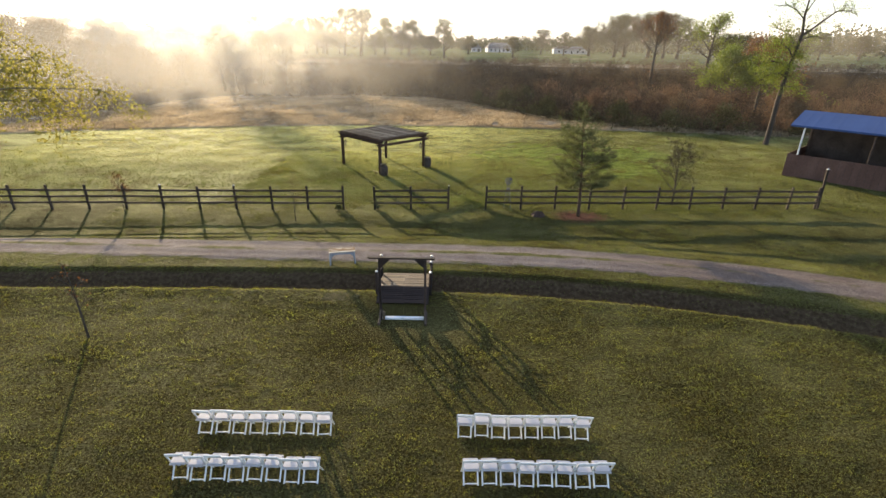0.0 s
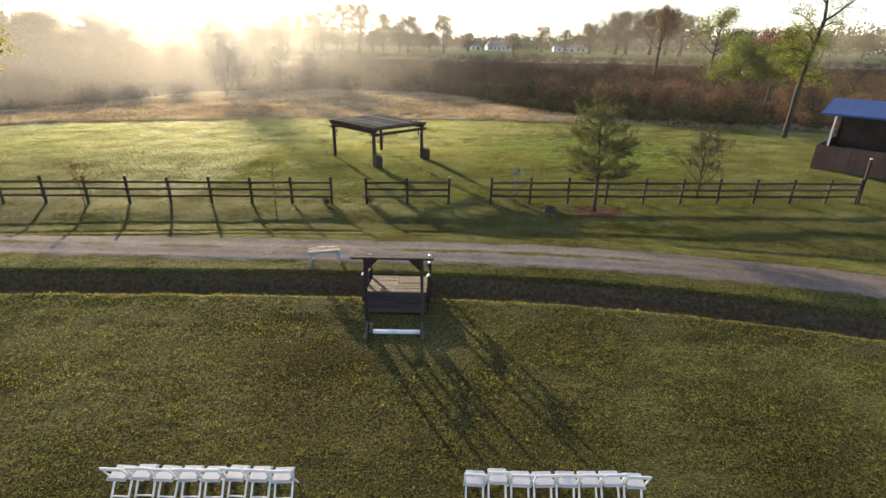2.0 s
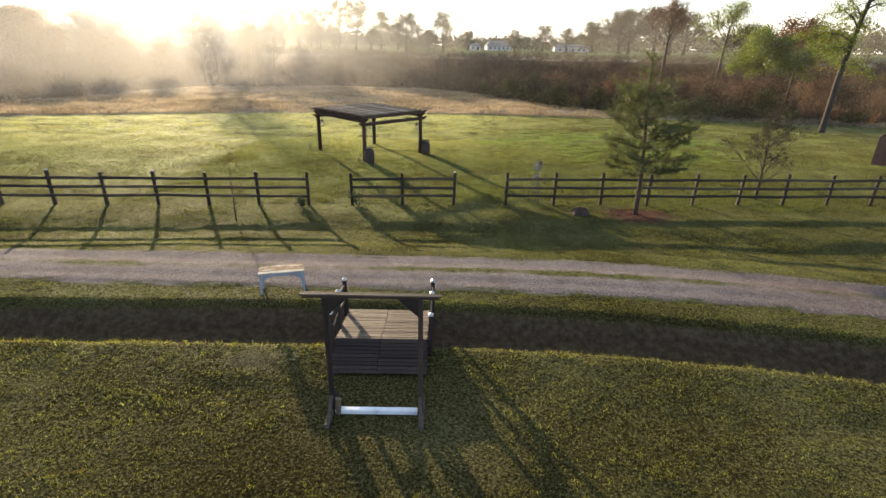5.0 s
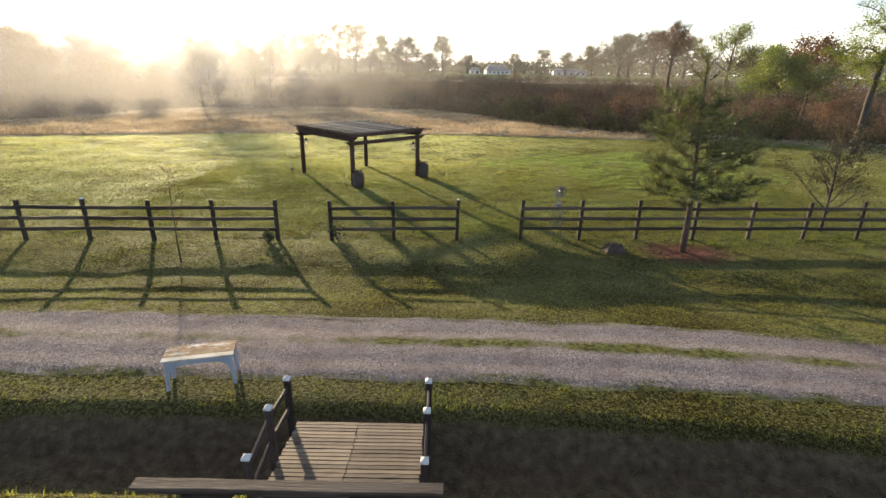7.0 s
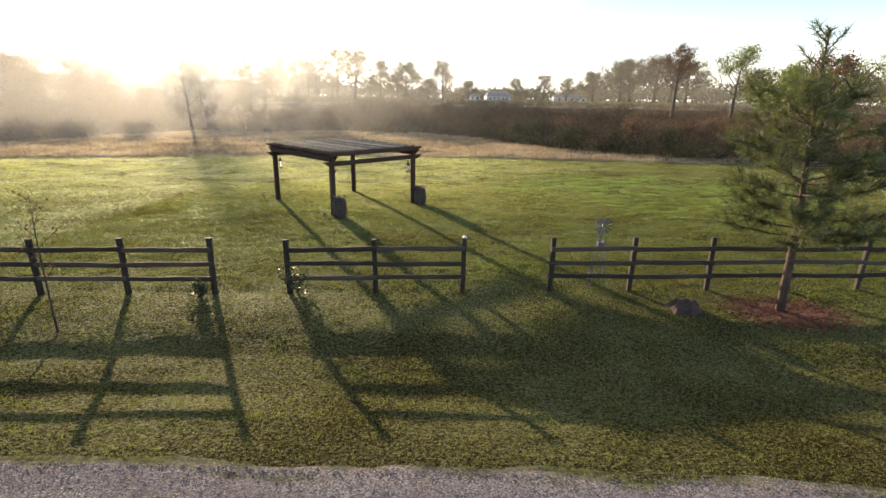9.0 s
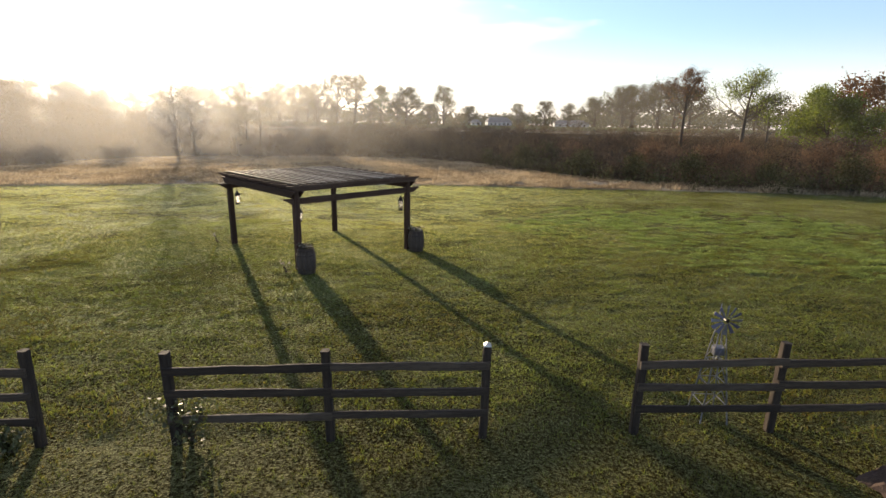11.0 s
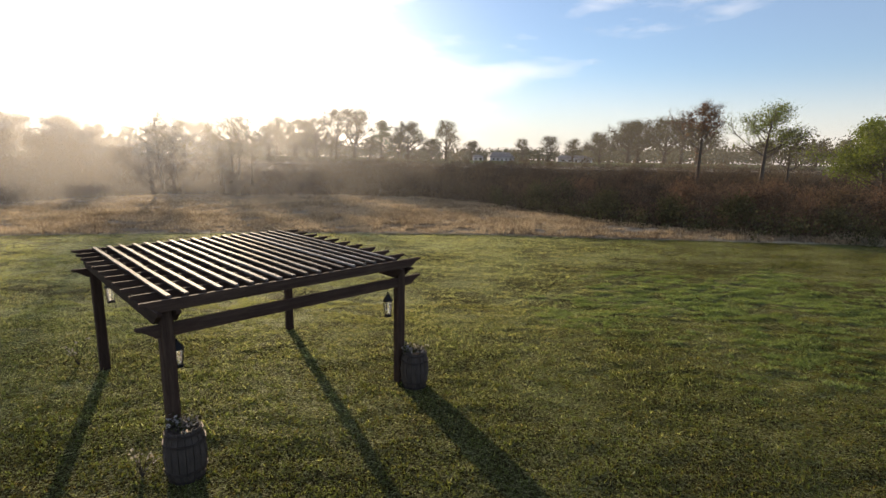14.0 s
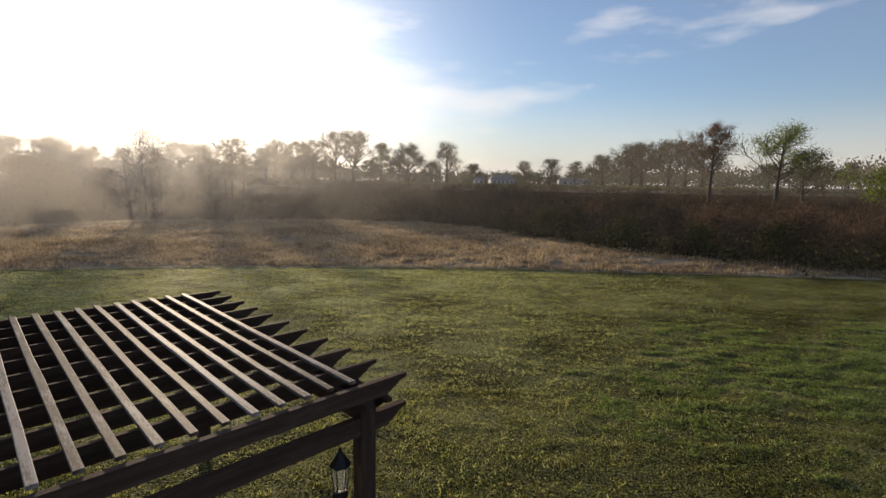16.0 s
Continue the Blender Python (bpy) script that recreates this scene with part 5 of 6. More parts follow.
def planter_flowers(x, y, z, seed, label):
    g = random.Random(seed)
    ob = thing("flowers", pose(x, y, z), label, "flowers", "planter flowers")
    stems, ends = Shape(), []
    for k in range(26):
        a, d = g.uniform(0, 6.3), g.uniform(0.02, 0.24)
        tip = Vector((math.cos(a) * d * 1.25, math.sin(a) * d * 1.25, g.uniform(0.06, 0.2)))
        stems.tube([(math.cos(a) * d * 0.7, math.sin(a) * d * 0.7, -0.06), tip], [0.006, 0.003], 3, cap=False)
        ends.append(tip)
    part("stems", stems, m_leaf_olive, ob)
    tagged(part("heads", leaves("heads", ends, 5, 0.035, 0.045, m_flower, seed), m_flower, ob), kind="stuff")
    part("foliage", leaves("foliage", ends, 4, 0.06, 0.05, m_leaf_olive, seed + 1), m_leaf_olive, ob)


for n_, (px, py) in enumerate(((E_post[0] + 0.40, E_post[1] - 0.22), (S_post[0] + 0.36, S_post[1] - 0.34))):
    planter_flowers(px, py, hz(px, py) + 0.85, 60 + n_, "pale dried flowers and grey foliage in a barrel")


def stake_plant(x, y, tall, seed, label):
    g = random.Random(seed)
    ob = thing("small_plant", at(x, y), label, "plant", "pale weeds by the pergola")
    wood, ends = Shape(), []
    for k in range(7):
        tip = Vector((g.uniform(-0.25, 0.25), g.uniform(-0.2, 0.2), tall * g.uniform(0.45, 1.0)))
        wood.tube([(0, 0, -0.03), tip * 0.5 + Vector((0, 0, 0.1)), tip], [0.01, 0.007, 0.004], 4, cap=False)
        ends.append(tip)
    part("stems", wood, m_bark, ob)
    part("leaves", leaves("leaves", ends, 5, 0.04, 0.045, m_flower, seed), m_flower, ob)


W_post = pergola_place(-2.53, 2.83)
stake_plant(W_post[0] - 0.85, W_post[1] + 0.2, 0.7, 71, "small pale-leaved shrub growing beside a pergola post")
stake_plant(S_post[0] - 0.35, S_post[1] - 0.45, 0.45, 72, "small pale flowering weed beside a barrel")


# ---------------------------------------------------------------- footbridge, arch, table
def footbridge():
    x0, x1, y0, y1 = -2.72, -0.60, 18.02, 20.64
    ob = thing("footbridge", pose(-1.66, 19.45, hz(-1.66, 21.2)), "small arched timber footbridge over a ditch with plank deck", "footbridge")
    c = Vector((-1.66, 19.45, hz(-1.66, 21.2)))
    zend0, zend1 = hz(-1.6, 17.9) + 0.05, hz(-1.6, 21.2) + 0.04

    def deck(y):
        u = (y - y0) / (y1 - y0)
        peak = 0.328
        ramp = min(u / peak, (1 - u) / (1 - peak))
        return zend0 * (1 - u) + zend1 * u + 0.31 * ramp

    n = 28
    r = random.Random(12)
    for i in range(n):
        ya, yb = y0 + (y1 - y0) * i / n, y0 + (y1 - y0) * (i + 1) / n
        ym = (ya + yb) / 2
        slope = Vector((0, yb - ya, deck(yb) - deck(ya)))
        up = Vector((1, 0, 0)).cross(slope).normalized()
        w = slope.length * 0.88
        seam = -1.68 + r.uniform(-0.015, 0.015)
        for xa, xb in ((x0 + r.uniform(-0.02, 0.02), seam - 0.006), (seam + 0.006, x1 + r.uniform(-0.02, 0.02))):
            z = deck(ym) + r.uniform(-0.004, 0.004)
            # near ramp planks take the darker material, which holds their shade
            timber("plank", Vector((xa, ym, z)) - c, Vector((xb, ym, z)) - c, round(w, 3), 0.035, m_plank if i > 8 else m_stain_and_shade, ob, up=up, wobble=0.003, seed=r.randrange(5))
    for x in (x0 + 0.12, (x0 + x1) / 2, x1 - 0.12):
        pts = [(x - c.x, y - c.y, deck(y) - 0.12 - c.z) for y in np.linspace(y0 + 0.02, y1 - 0.02, 9)]
        s = Shape()
        for a, b in zip(pts, pts[1:]):
            s.beam(a, b, 0.07, 0.19)
        part("bearer", s, m_stain_and_shade, ob)
    for x in (x0 - 0.005, x1 + 0.005):
        for a, b in ((y0 + 0.02, y0 + 0.328 * (y1 - y0)), (y0 + 0.328 * (y1 - y0), y1 - 0.02)):
            part("skirt_board", Shape().beam((x - c.x, a - c.y, deck(a) - 0.17 - c.z), (x - c.x, b - c.y, deck(b) - 0.17 - c.z), 0.03, 0.30), m_stain_and_shade, ob)
    for x, sx in ((x0 - 0.075, -1), (x1 + 0.085, 1)):
        tops = []
        for y in (18.78, 19.64, 20.50):
            high = 1.88 + (0.10 if y == 19.64 else 0.0)
            post = timber("post", (x - c.x, y - c.y, deck(y) - 0.3 - c.z), (x - c.x, y - c.y, high - c.z), 0.10, 0.10, m_stain_and_shade, ob, up=(0, 1, 0))
            under(part("post_cap", cap_shape(0.054), m_cap, ob, "white pyramid cap", Matrix.Translation((x - c.x, y - c.y, high - 0.005 - c.z))), post)
            tops.append(Vector((x - c.x, y - c.y, high - c.z)))
        for a, b in zip(tops, tops[1:]):
            d = (b - a).normalized() * 0.05
            timber("rail", a + d + Vector((sx * 0.0, 0, -0.16)), b - d + Vector((0, 0, -0.16)), 0.04, 0.09, m_stain_and_shade, ob)
            timber("rail", a + d + Vector((0, 0, -0.55)), b - d + Vector((0, 0, -0.55)), 0.04, 0.09, m_stain_and_shade, ob)
    return ob


footbridge()


def arch():
    x, y = -1.53, 16.88
    g0 = hz(x, y)
    ob = thing("wooden_arch", pose(x, y, g0), "dark timber wedding arch with a plank beam and knee braces", "arch")
    hw, zb = 0.865, 3.36 - g0
    for s in (-1, 1):
        timber("post", (s * hw, 0, 0.0), (s * hw, 0, zb - 0.05), 0.09, 0.09, m_stain_and_shade, ob, up=(0, 1, 0))
        gusset = [(s * (hw - 0.03), zb - 0.05), (s * (hw - 0.40), zb - 0.05), (s * (hw - 0.34), zb - 0.12), (s * (hw - 0.03), zb - 0.42)]
        part("knee_brace", Shape().plate(gusset if s < 0 else gusset[::-1], -0.035, 0.035), m_stain_and_shade, ob)
        timber("foot", (s * (hw + 0.03), -0.48, 0.04), (s * (hw + 0.03), 0.4, 0.04), 0.10, 0.09, m_barrel, ob, label="weathered timber foot")
        timber("kicker", (s * (hw + 0.01), -0.40, 0.06), (s * hw, -0.04, 0.42), 0.07, 0.09, m_barrel, ob)
        timber("kicker", (s * (hw + 0.01), 0.44, 0.06), (s * hw, 0.04, 0.48), 0.07, 0.09, m_stain_and_shade, ob)
    timber("stub", (-hw + 0.12, -0.06, 0.0), (-hw + 0.12, -0.06, 0.36), 0.10, 0.08, m_plank, ob, up=(0, 1, 0), label="short pale timber block")
    timber("beam", (-1.25, 0, zb - 0.025), (1.20, 0, zb - 0.025), 0.07, 0.05, m_stain_and_shade, ob)
    timber("top_plank", (-1.30, 0, zb + 0.017), (1.23, 0, zb + 0.015), 0.115, 0.03, m_fence, ob, label="grey weathered plank", wobble=0.004)
    timber("sill", (-hw + 0.06, -0.02, 0.055), (hw - 0.06, -0.02, 0.055), 0.12, 0.11, m_frosty, ob, label="white frosted bottom board", wobble=0.003)
    return ob


arch()


def table():
    x, y, yaw = -4.87, 21.86, 14.5
    g0 = hz(x, y)
    ob = thing("table", pose(x, y, g0, 0, 0, yaw), "white painted wooden table with a worn peeling top", "table")
    hx, hy, top = 0.617, 0.272, 1.53 - g0
    n = 4
    for i in range(n):
        y0, y1 = -hy + 2 * hy * i / n, -hy + 2 * hy * (i + 1) / n
        part("top_board", Shape().box((0, (y0 + y1) / 2, top - 0.015), (2 * hx, (y1 - y0) * 0.985, 0.03)), m_worn_white if i else m_pale_board, ob, "peeling white paint over bare wood")
    for sy in (-1, 1):
        z = top - 0.03
        outline = [(-hx + 0.05, z), (-hx + 0.05, z - 0.26), (-hx + 0.12, z - 0.24), (-hx + 0.22, z - 0.13), (-hx + 0.36, z - 0.10),
                   (hx - 0.36, z - 0.10), (hx - 0.22, z - 0.13), (hx - 0.12, z - 0.24), (hx - 0.05, z - 0.26), (hx - 0.05, z)]
        part("apron", Shape().plate(outline, sy * (hy - 0.05) - 0.012, sy * (hy - 0.05) + 0.012), m_shaded_white, ob)
        for sx in (-1, 1):
            foot = -0.03
            part("leg", Shape().tube([(sx * (hx - 0.03), sy * (hy - 0.05), foot), (sx * (hx - 0.08), sy * (hy - 0.05), z)], [0.032, 0.052], 4), m_shaded_white, ob)
    for sx in (-1, 1):
        part("end_apron", Shape().beam((sx * (hx - 0.09), -hy + 0.07, top - 0.09), (sx * (hx - 0.09), hy - 0.07, top - 0.09), 0.024, 0.11), m_shaded_white, ob)


table()


# ---------------------------------------------------------------- chairs
def folding_chair():
    """Faces +y; stands with its feet at z = 0."""
    ob = thing("folding_chair", pose(0, 0, 0), "white resin folding chair with a padded seat standing on grass", "chair", "ceremony chairs")
    w = 0.205
    for s in (-1, 1):
        part("back_leg_frame", Shape().beam((s * w, 0.24, 0), (s * w, -0.06, 0.46), 0.025, 0.04, (1, 0, 0)).beam((s * w, -0.06, 0.46), (s * w, -0.20, 0.80), 0.025, 0.04, (1, 0, 0)), m_white, ob)
        part("rear_leg", Shape().beam((s * (w - 0.032), -0.20, 0), (s * (w - 0.032), 0.14, 0.43), 0.025, 0.038, (1, 0, 0)), m_white, ob)
    seat = Shape().box((0, 0.02, 0.445), (0.385, 0.38, 0.03))
    seat_part = part("seat", seat, m_seat, ob)
    under(part("seat_pad", Shape().box((0, 0.02, 0.475), (0.34, 0.34, 0.035)), m_seat, ob, "greyish white vinyl pad"), seat_part)
    tilt = Matrix.Rotation(radians(-22), 3, "X")
    part("backrest", Shape().box((0, -0.185, 0.755), (0.39, 0.022, 0.10), Matrix.Rotation(radians(22), 3, "X")), m_white, ob)
    part("top_rail", Shape().beam((-w, -0.20, 0.80), (w, -0.20, 0.80), 0.03, 0.035), m_white, ob)
    part("rear_stretcher", Shape().beam((-w + 0.03, -0.185, 0.05), (w - 0.03, -0.185, 0.05), 0.022, 0.03), m_white, ob)
    part("front_stretcher", Shape().beam((-w, 0.21, 0.09), (w, 0.21, 0.09), 0.022, 0.03), m_white, ob)
    return ob


chair = folding_chair()
r_ch = random.Random(31)
first_chair = True
for xa, xb, y in ((-6.64, -2.95, 10.69), (0.46, 4.12, 10.71), (-6.58, -2.92, 9.12), (0.55, 4.20, 9.12)):
    for k in range(8):
        x = xa + 0.225 + (xb - xa - 0.45) * k / 7
        yy = y + r_ch.uniform(-0.03, 0.03)
        m = at(x, yy, 0.0, r_ch.uniform(-3, 3))
        if first_chair:
            chair.matrix_world = m
            first_chair = False
        else:
            copy_thing(chair, m)


# ---------------------------------------------------------------- garden windmill, stump, shrub
def garden_windmill(x, y):
    ob = thing("garden_windmill", at(x, y), "small galvanised garden windmill on a lattice tower", "windmill")
    b, t, h = 0.25, 0.05, 1.85
    for sx in (-1, 1):
        for sy in (-1, 1):
            part("tower_leg", Shape().tube([(sx * b, sy * b, -0.05), (sx * t, sy * t, h)], [0.014, 0.011], 5), m_galv, ob)
    for k, z in enumerate((0.35, 0.75, 1.15)):
        w, w2 = b + (t - b) * z / h, b + (t - b) * (z + 0.38) / h
        s = Shape()
        for i in range(4):
            c = [(1, 1), (-1, 1), (-1, -1), (1, -1)]
            (ax, ay), (bx, by) = c[i], c[(i + 1) % 4]
            s.tube([(ax * w, ay * w, z), (bx * w, by * w, z)], [0.009] * 2, 4)
            s.tube([(ax * w, ay * w, z), (bx * w2, by * w2, z + 0.38)], [0.007] * 2, 4)
        part("bracing", s, m_galv, ob)
    part("platform", Shape().box((0, 0, 1.35), (0.16, 0.16, 0.16)), m_galv, ob)
    hub = part("hub", Shape().tube([(0, -0.15, h + 0.12), (0, 0.10, h + 0.12)], [0.035, 0.03], 8), m_black_metal, ob)
    for k in range(12):
        a = k * math.pi / 6
        m = Matrix.Translation((0, -0.12, h + 0.12)) @ Matrix.Rotation(a, 4, "Y") @ Matrix.Rotation(radians(28), 4, "Z")
        under(part("blade", Shape().plate([(-0.012, 0.07), (0.012, 0.07), (0.034, 0.27), (-0.034, 0.27)], -0.004, 0.004), m_slate_paint if k % 3 else m_galv, ob, "", m), hub)
    part("tail", Shape().beam((0, 0.08, h + 0.11), (0.13, 0.34, h + 0.10), 0.015, 0.015), m_galv, ob)
    part("tail_vane", Shape().beam((0.12, 0.32, h + 0.10), (0.28, 0.56, h + 0.10), 0.008, 0.18), m_slate_paint, ob, "blue-grey painted vane")


garden_windmill(4.5, 33.85)


def stump(x, y):
    ob = thing("stump", at(x, y), "low dark broken tree stump on the lawn", "stump")
    g = random.Random(3)
    s, sides = Shape(), 16
    vs, rows = [], [(0.42, -0.08), (0.37, 0.05), (0.29, 0.15), (0.26, 0.24), (0.21, 0.30), (0.09, 0.27)]
    flute = [g.uniform(0.82, 1.2) for _ in range(sides)]
    for r_, z in rows:
        for k in range(sides):
            a = 2 * math.pi * k / sides
            rr = r_ * flute[k] * g.uniform(0.93, 1.07)
            vs.append((rr * math.cos(a) * 1.2, rr * math.sin(a), z + g.uniform(-0.03, 0.05) + 0.08 * math.cos(a + 2)))
    fs = [(i * sides + k, i * sides + (k + 1) % sides, (i + 1) * sides + (k + 1) % sides, (i + 1) * sides + k) for i in range(len(rows) - 1) for k in range(sides)]
    fs += [tuple(range(len(vs) - sides, len(vs)))]
    part("stump_wood", s.add(vs, fs), m_stump, ob)


stump(6.45, 32.0)


def fence_shrub(x, y, seed, label, wide=0.28, tall=0.9):
    g = random.Random(seed)
    ob = thing("shrub", at(x, y), label, "shrub", "shrubs on the fence")
    stems, ends = Shape(), []
    for k in range(16):
        tip = Vector((g.gauss(0, wide), g.gauss(0, wide * 0.6), tall * g.uniform(0.25, 1.0)))
        stems.tube([(g.uniform(-0.06, 0.06), 0, -0.03), tip * 0.5 + Vector((g.uniform(-0.1, 0.1), 0, 0.05)), tip], [0.012, 0.008, 0.004], 4, cap=False)
        ends += [tip, tip * 0.7]
    part("stems", stems, m_bark, ob)
    part("foliage", leaves("foliage", ends, 14, 0.09, 0.055, m_leaf_waxy, seed), m_leaf_waxy, ob)


fence_shrub(-4.62, 32.86, 91, "small leafy shrub growing round a fence post", 0.30, 0.85)
fence_shrub(-7.25, 32.45, 92, "small dry shrub at the foot of a fence post", 0.10, 0.38)


# ---------------------------------------------------------------- shed with blue roof
def shed():
    cx, cy, yaw = 31.5, 45.6, -47.0
    g0 = hz(33, 43) + 0.24
    ob = thing("open_shed", pose(cx, cy, g0, 0, 0, yaw), "open-sided brown shed with a blue metal roof", "shed")
    length, depth, low, eave = 16.0, 6.5, 1.75, 4.40
    # local x along the front, local y to the back
    n = 32
    for i in range(n):
        x0, x1 = length * i / n, length * (i + 1) / n
        part("board", Shape().box(((x0 + x1) / 2, 0.03, low / 2 - 0.4), (0.05, 0.485, low + 0.8), Matrix.Rotation(radians(90), 3, "Z")), m_shed_wall, ob)
    for i in range(13):
        y0 = depth * i / 13
        part("side_board", Shape().box((0.03, y0 + 0.27, low / 2 - 0.4), (0.05, 0.485, low + 0.8)), m_shed_wall, ob)
    part("back_wall", Shape().box((length / 2, depth, eave / 2), (length, 0.1, eave + 0.3)), m_shed_dark, ob, "dark boarded back wall")
    part("end_wall", Shape().box((length, depth / 2, eave / 2), (0.1, depth, eave + 0.3)), m_shed_dark, ob, "dark boarded end wall")
    part("floor_slab", Shape().box((length / 2, depth / 2, 0.0), (length - 0.2, depth - 0.2, 0.1)), m_shed_dark, ob)
    for i, x in enumerate((0.75, 5.8, 10.9, 15.6)):
        part("front_post", Shape().beam((x, 0.14, 0), (x, 0.14, eave), 0.13, 0.13, (0, 1, 0)), m_white if i == 0 else m_shed_dark, ob, "white painted post" if i == 0 else "")
    for y in (3.2, 6.3):
        part("side_post", Shape().beam((0.15, y, 0), (0.15, y, eave), 0.13, 0.13, (0, 1, 0)), m_shed_dark, ob)
    over, ridge = 0.30, 0.95
    for sy, ya, yb in ((0, -over, depth / 2), (1, depth + over, depth / 2)):
        m = 40
        vs, fs = [], []
        x0, x1 = -over, length + over
        for i in range(m * 2 + 1):
            x = x0 + (x1 - x0) * i / (m * 2)
            rib = 0.008 if i % 4 == 0 else 0.0
            for yy, zz in ((ya, eave - 0.06 + 0.0), (yb, eave + ridge)):
                vs.append((x, yy, zz + rib))
        vs += [(x, y, z - 0.07) for x, y, z in vs]
        k = (m * 2 + 1) * 2
        for i in range(m * 2):
            a = 2 * i
            fs.append((a, a + 2, a + 3, a + 1))
            fs.append((k + a, k + a + 1, k + a + 3, k + a + 2))
            fs.append((a, k + a, k + a + 2, a + 2))
            fs.append((a + 1, a + 3, k + a + 3, k + a + 1))
        e = 4 * m
        fs += [(0, 1, k + 1, k), (e, k + e, k + e + 1, e + 1)]
        part("roof_slope", Shape().add(vs, fs), m_blue_roof, ob, "blue ribbed metal sheets")
    part("gable", Shape().plate([(0, 0), (depth, 0), (depth / 2, ridge - 0.05)], -0.04, 0.04), m_shed_wall, ob, "", pose(length, 0, eave - 0.02, 0, 0, 90))
    part("fascia", Shape().beam((-over, -over - 0.02, eave - 0.13), (length + over, -over - 0.02, eave - 0.13), 0.03, 0.17), m_blue_roof, ob)
    return ob


shed()


# ---------------------------------------------------------------- far houses
def house(x, y, rz, wide, deep, wall, roof, label, windows):
    ob = thing("house", at(x, y, 0, rz), label, "house")
    walls = part("wall", Shape().box((0, 0, wall / 2 - 0.3), (wide, deep, wall + 0.6)), m_house_wall, ob)
    h, o = deep / 2 + 0.7, wide / 2 + 0.6
    vs = [(-o, -h, wall), (o, -h, wall), (o, h, wall), (-o, h, wall), (-o + deep * 0.35, 0, wall + roof), (o - deep * 0.35, 0, wall + roof)]
    part("roof", Shape().add(vs, [(0, 1, 5, 4), (2, 3, 4, 5), (1, 2, 5), (3, 0, 4), (3, 2, 1, 0)]), m_house_roof, ob)
    for wx, wz, ww, wh in windows:
        under(part("window", Shape().box((wx, -deep / 2 - 0.02, wz), (ww, 0.12, wh)), m_window, ob), walls)


house(43, 448, 8, 20, 10, 3.2, 4.2, "white single-storey house with a grey roof far away", ((-7, 1.6, 1.4, 1.4), (-3.5, 1.6, 1.4, 1.4), (0, 1.1, 1.2, 2.1), (3.5, 1.6, 1.4, 1.4), (7, 1.6, 1.4, 1.4)))
house(24, 440, 0, 8, 6, 2.8, 2.0, "small white outbuilding beside the far house", ((-2, 1.5, 1.2, 1.2), (2, 1.2, 2.0, 2.2)))
house(101, 440, -4, 27, 10, 3.6, 2.2, "long low pale house on the far side of the fields", ((-9, 1.7, 1.6, 1.4), (-4, 1.7, 1.6, 1.4), (1, 1.2, 1.2, 2.2), (6, 1.7, 1.6, 1.4), (10, 1.7, 1.6, 1.4)))


# ---------------------------------------------------------------- grass, last and largest
def tufts(name, x, y, tall, wide, blades, mat, label, seed, sway=0.35, loose=1.3):
    g = np.random.default_rng(seed)
    n = len(x)
    z = height(x, y) - 0.01
    c = np.repeat(np.stack([x, y, z], -1), blades, axis=0)
    t = np.repeat(tall, blades)[:, None] * g.uniform(0.55, 1.25, (n * blades, 1))
    c[:, :2] += g.normal(0, 1, (n * blades, 2)) * np.repeat(wide, blades)[:, None] * loose
    az = g.uniform(0, 2 * np.pi, n * blades)
    side = np.stack([np.cos(az), np.sin(az), np.zeros_like(az)], -1)
    lean = np.concatenate([g.normal(0, sway, (n * blades, 2)), np.ones((n * blades, 1))], 1)
    w = np.repeat(wide, blades)[:, None] * g.uniform(0.5, 1.0, (n * blades, 1))
    co = np.stack([c - side * w, c + side * w, c + lean * t], 1).reshape(-1, 3)
    me = tri_mesh(name, co, np.arange(len(co)).reshape(-1, 3))
    me.materials.append(mat)
    return tagged(new(name, me), label, "grass", kind="stuff")


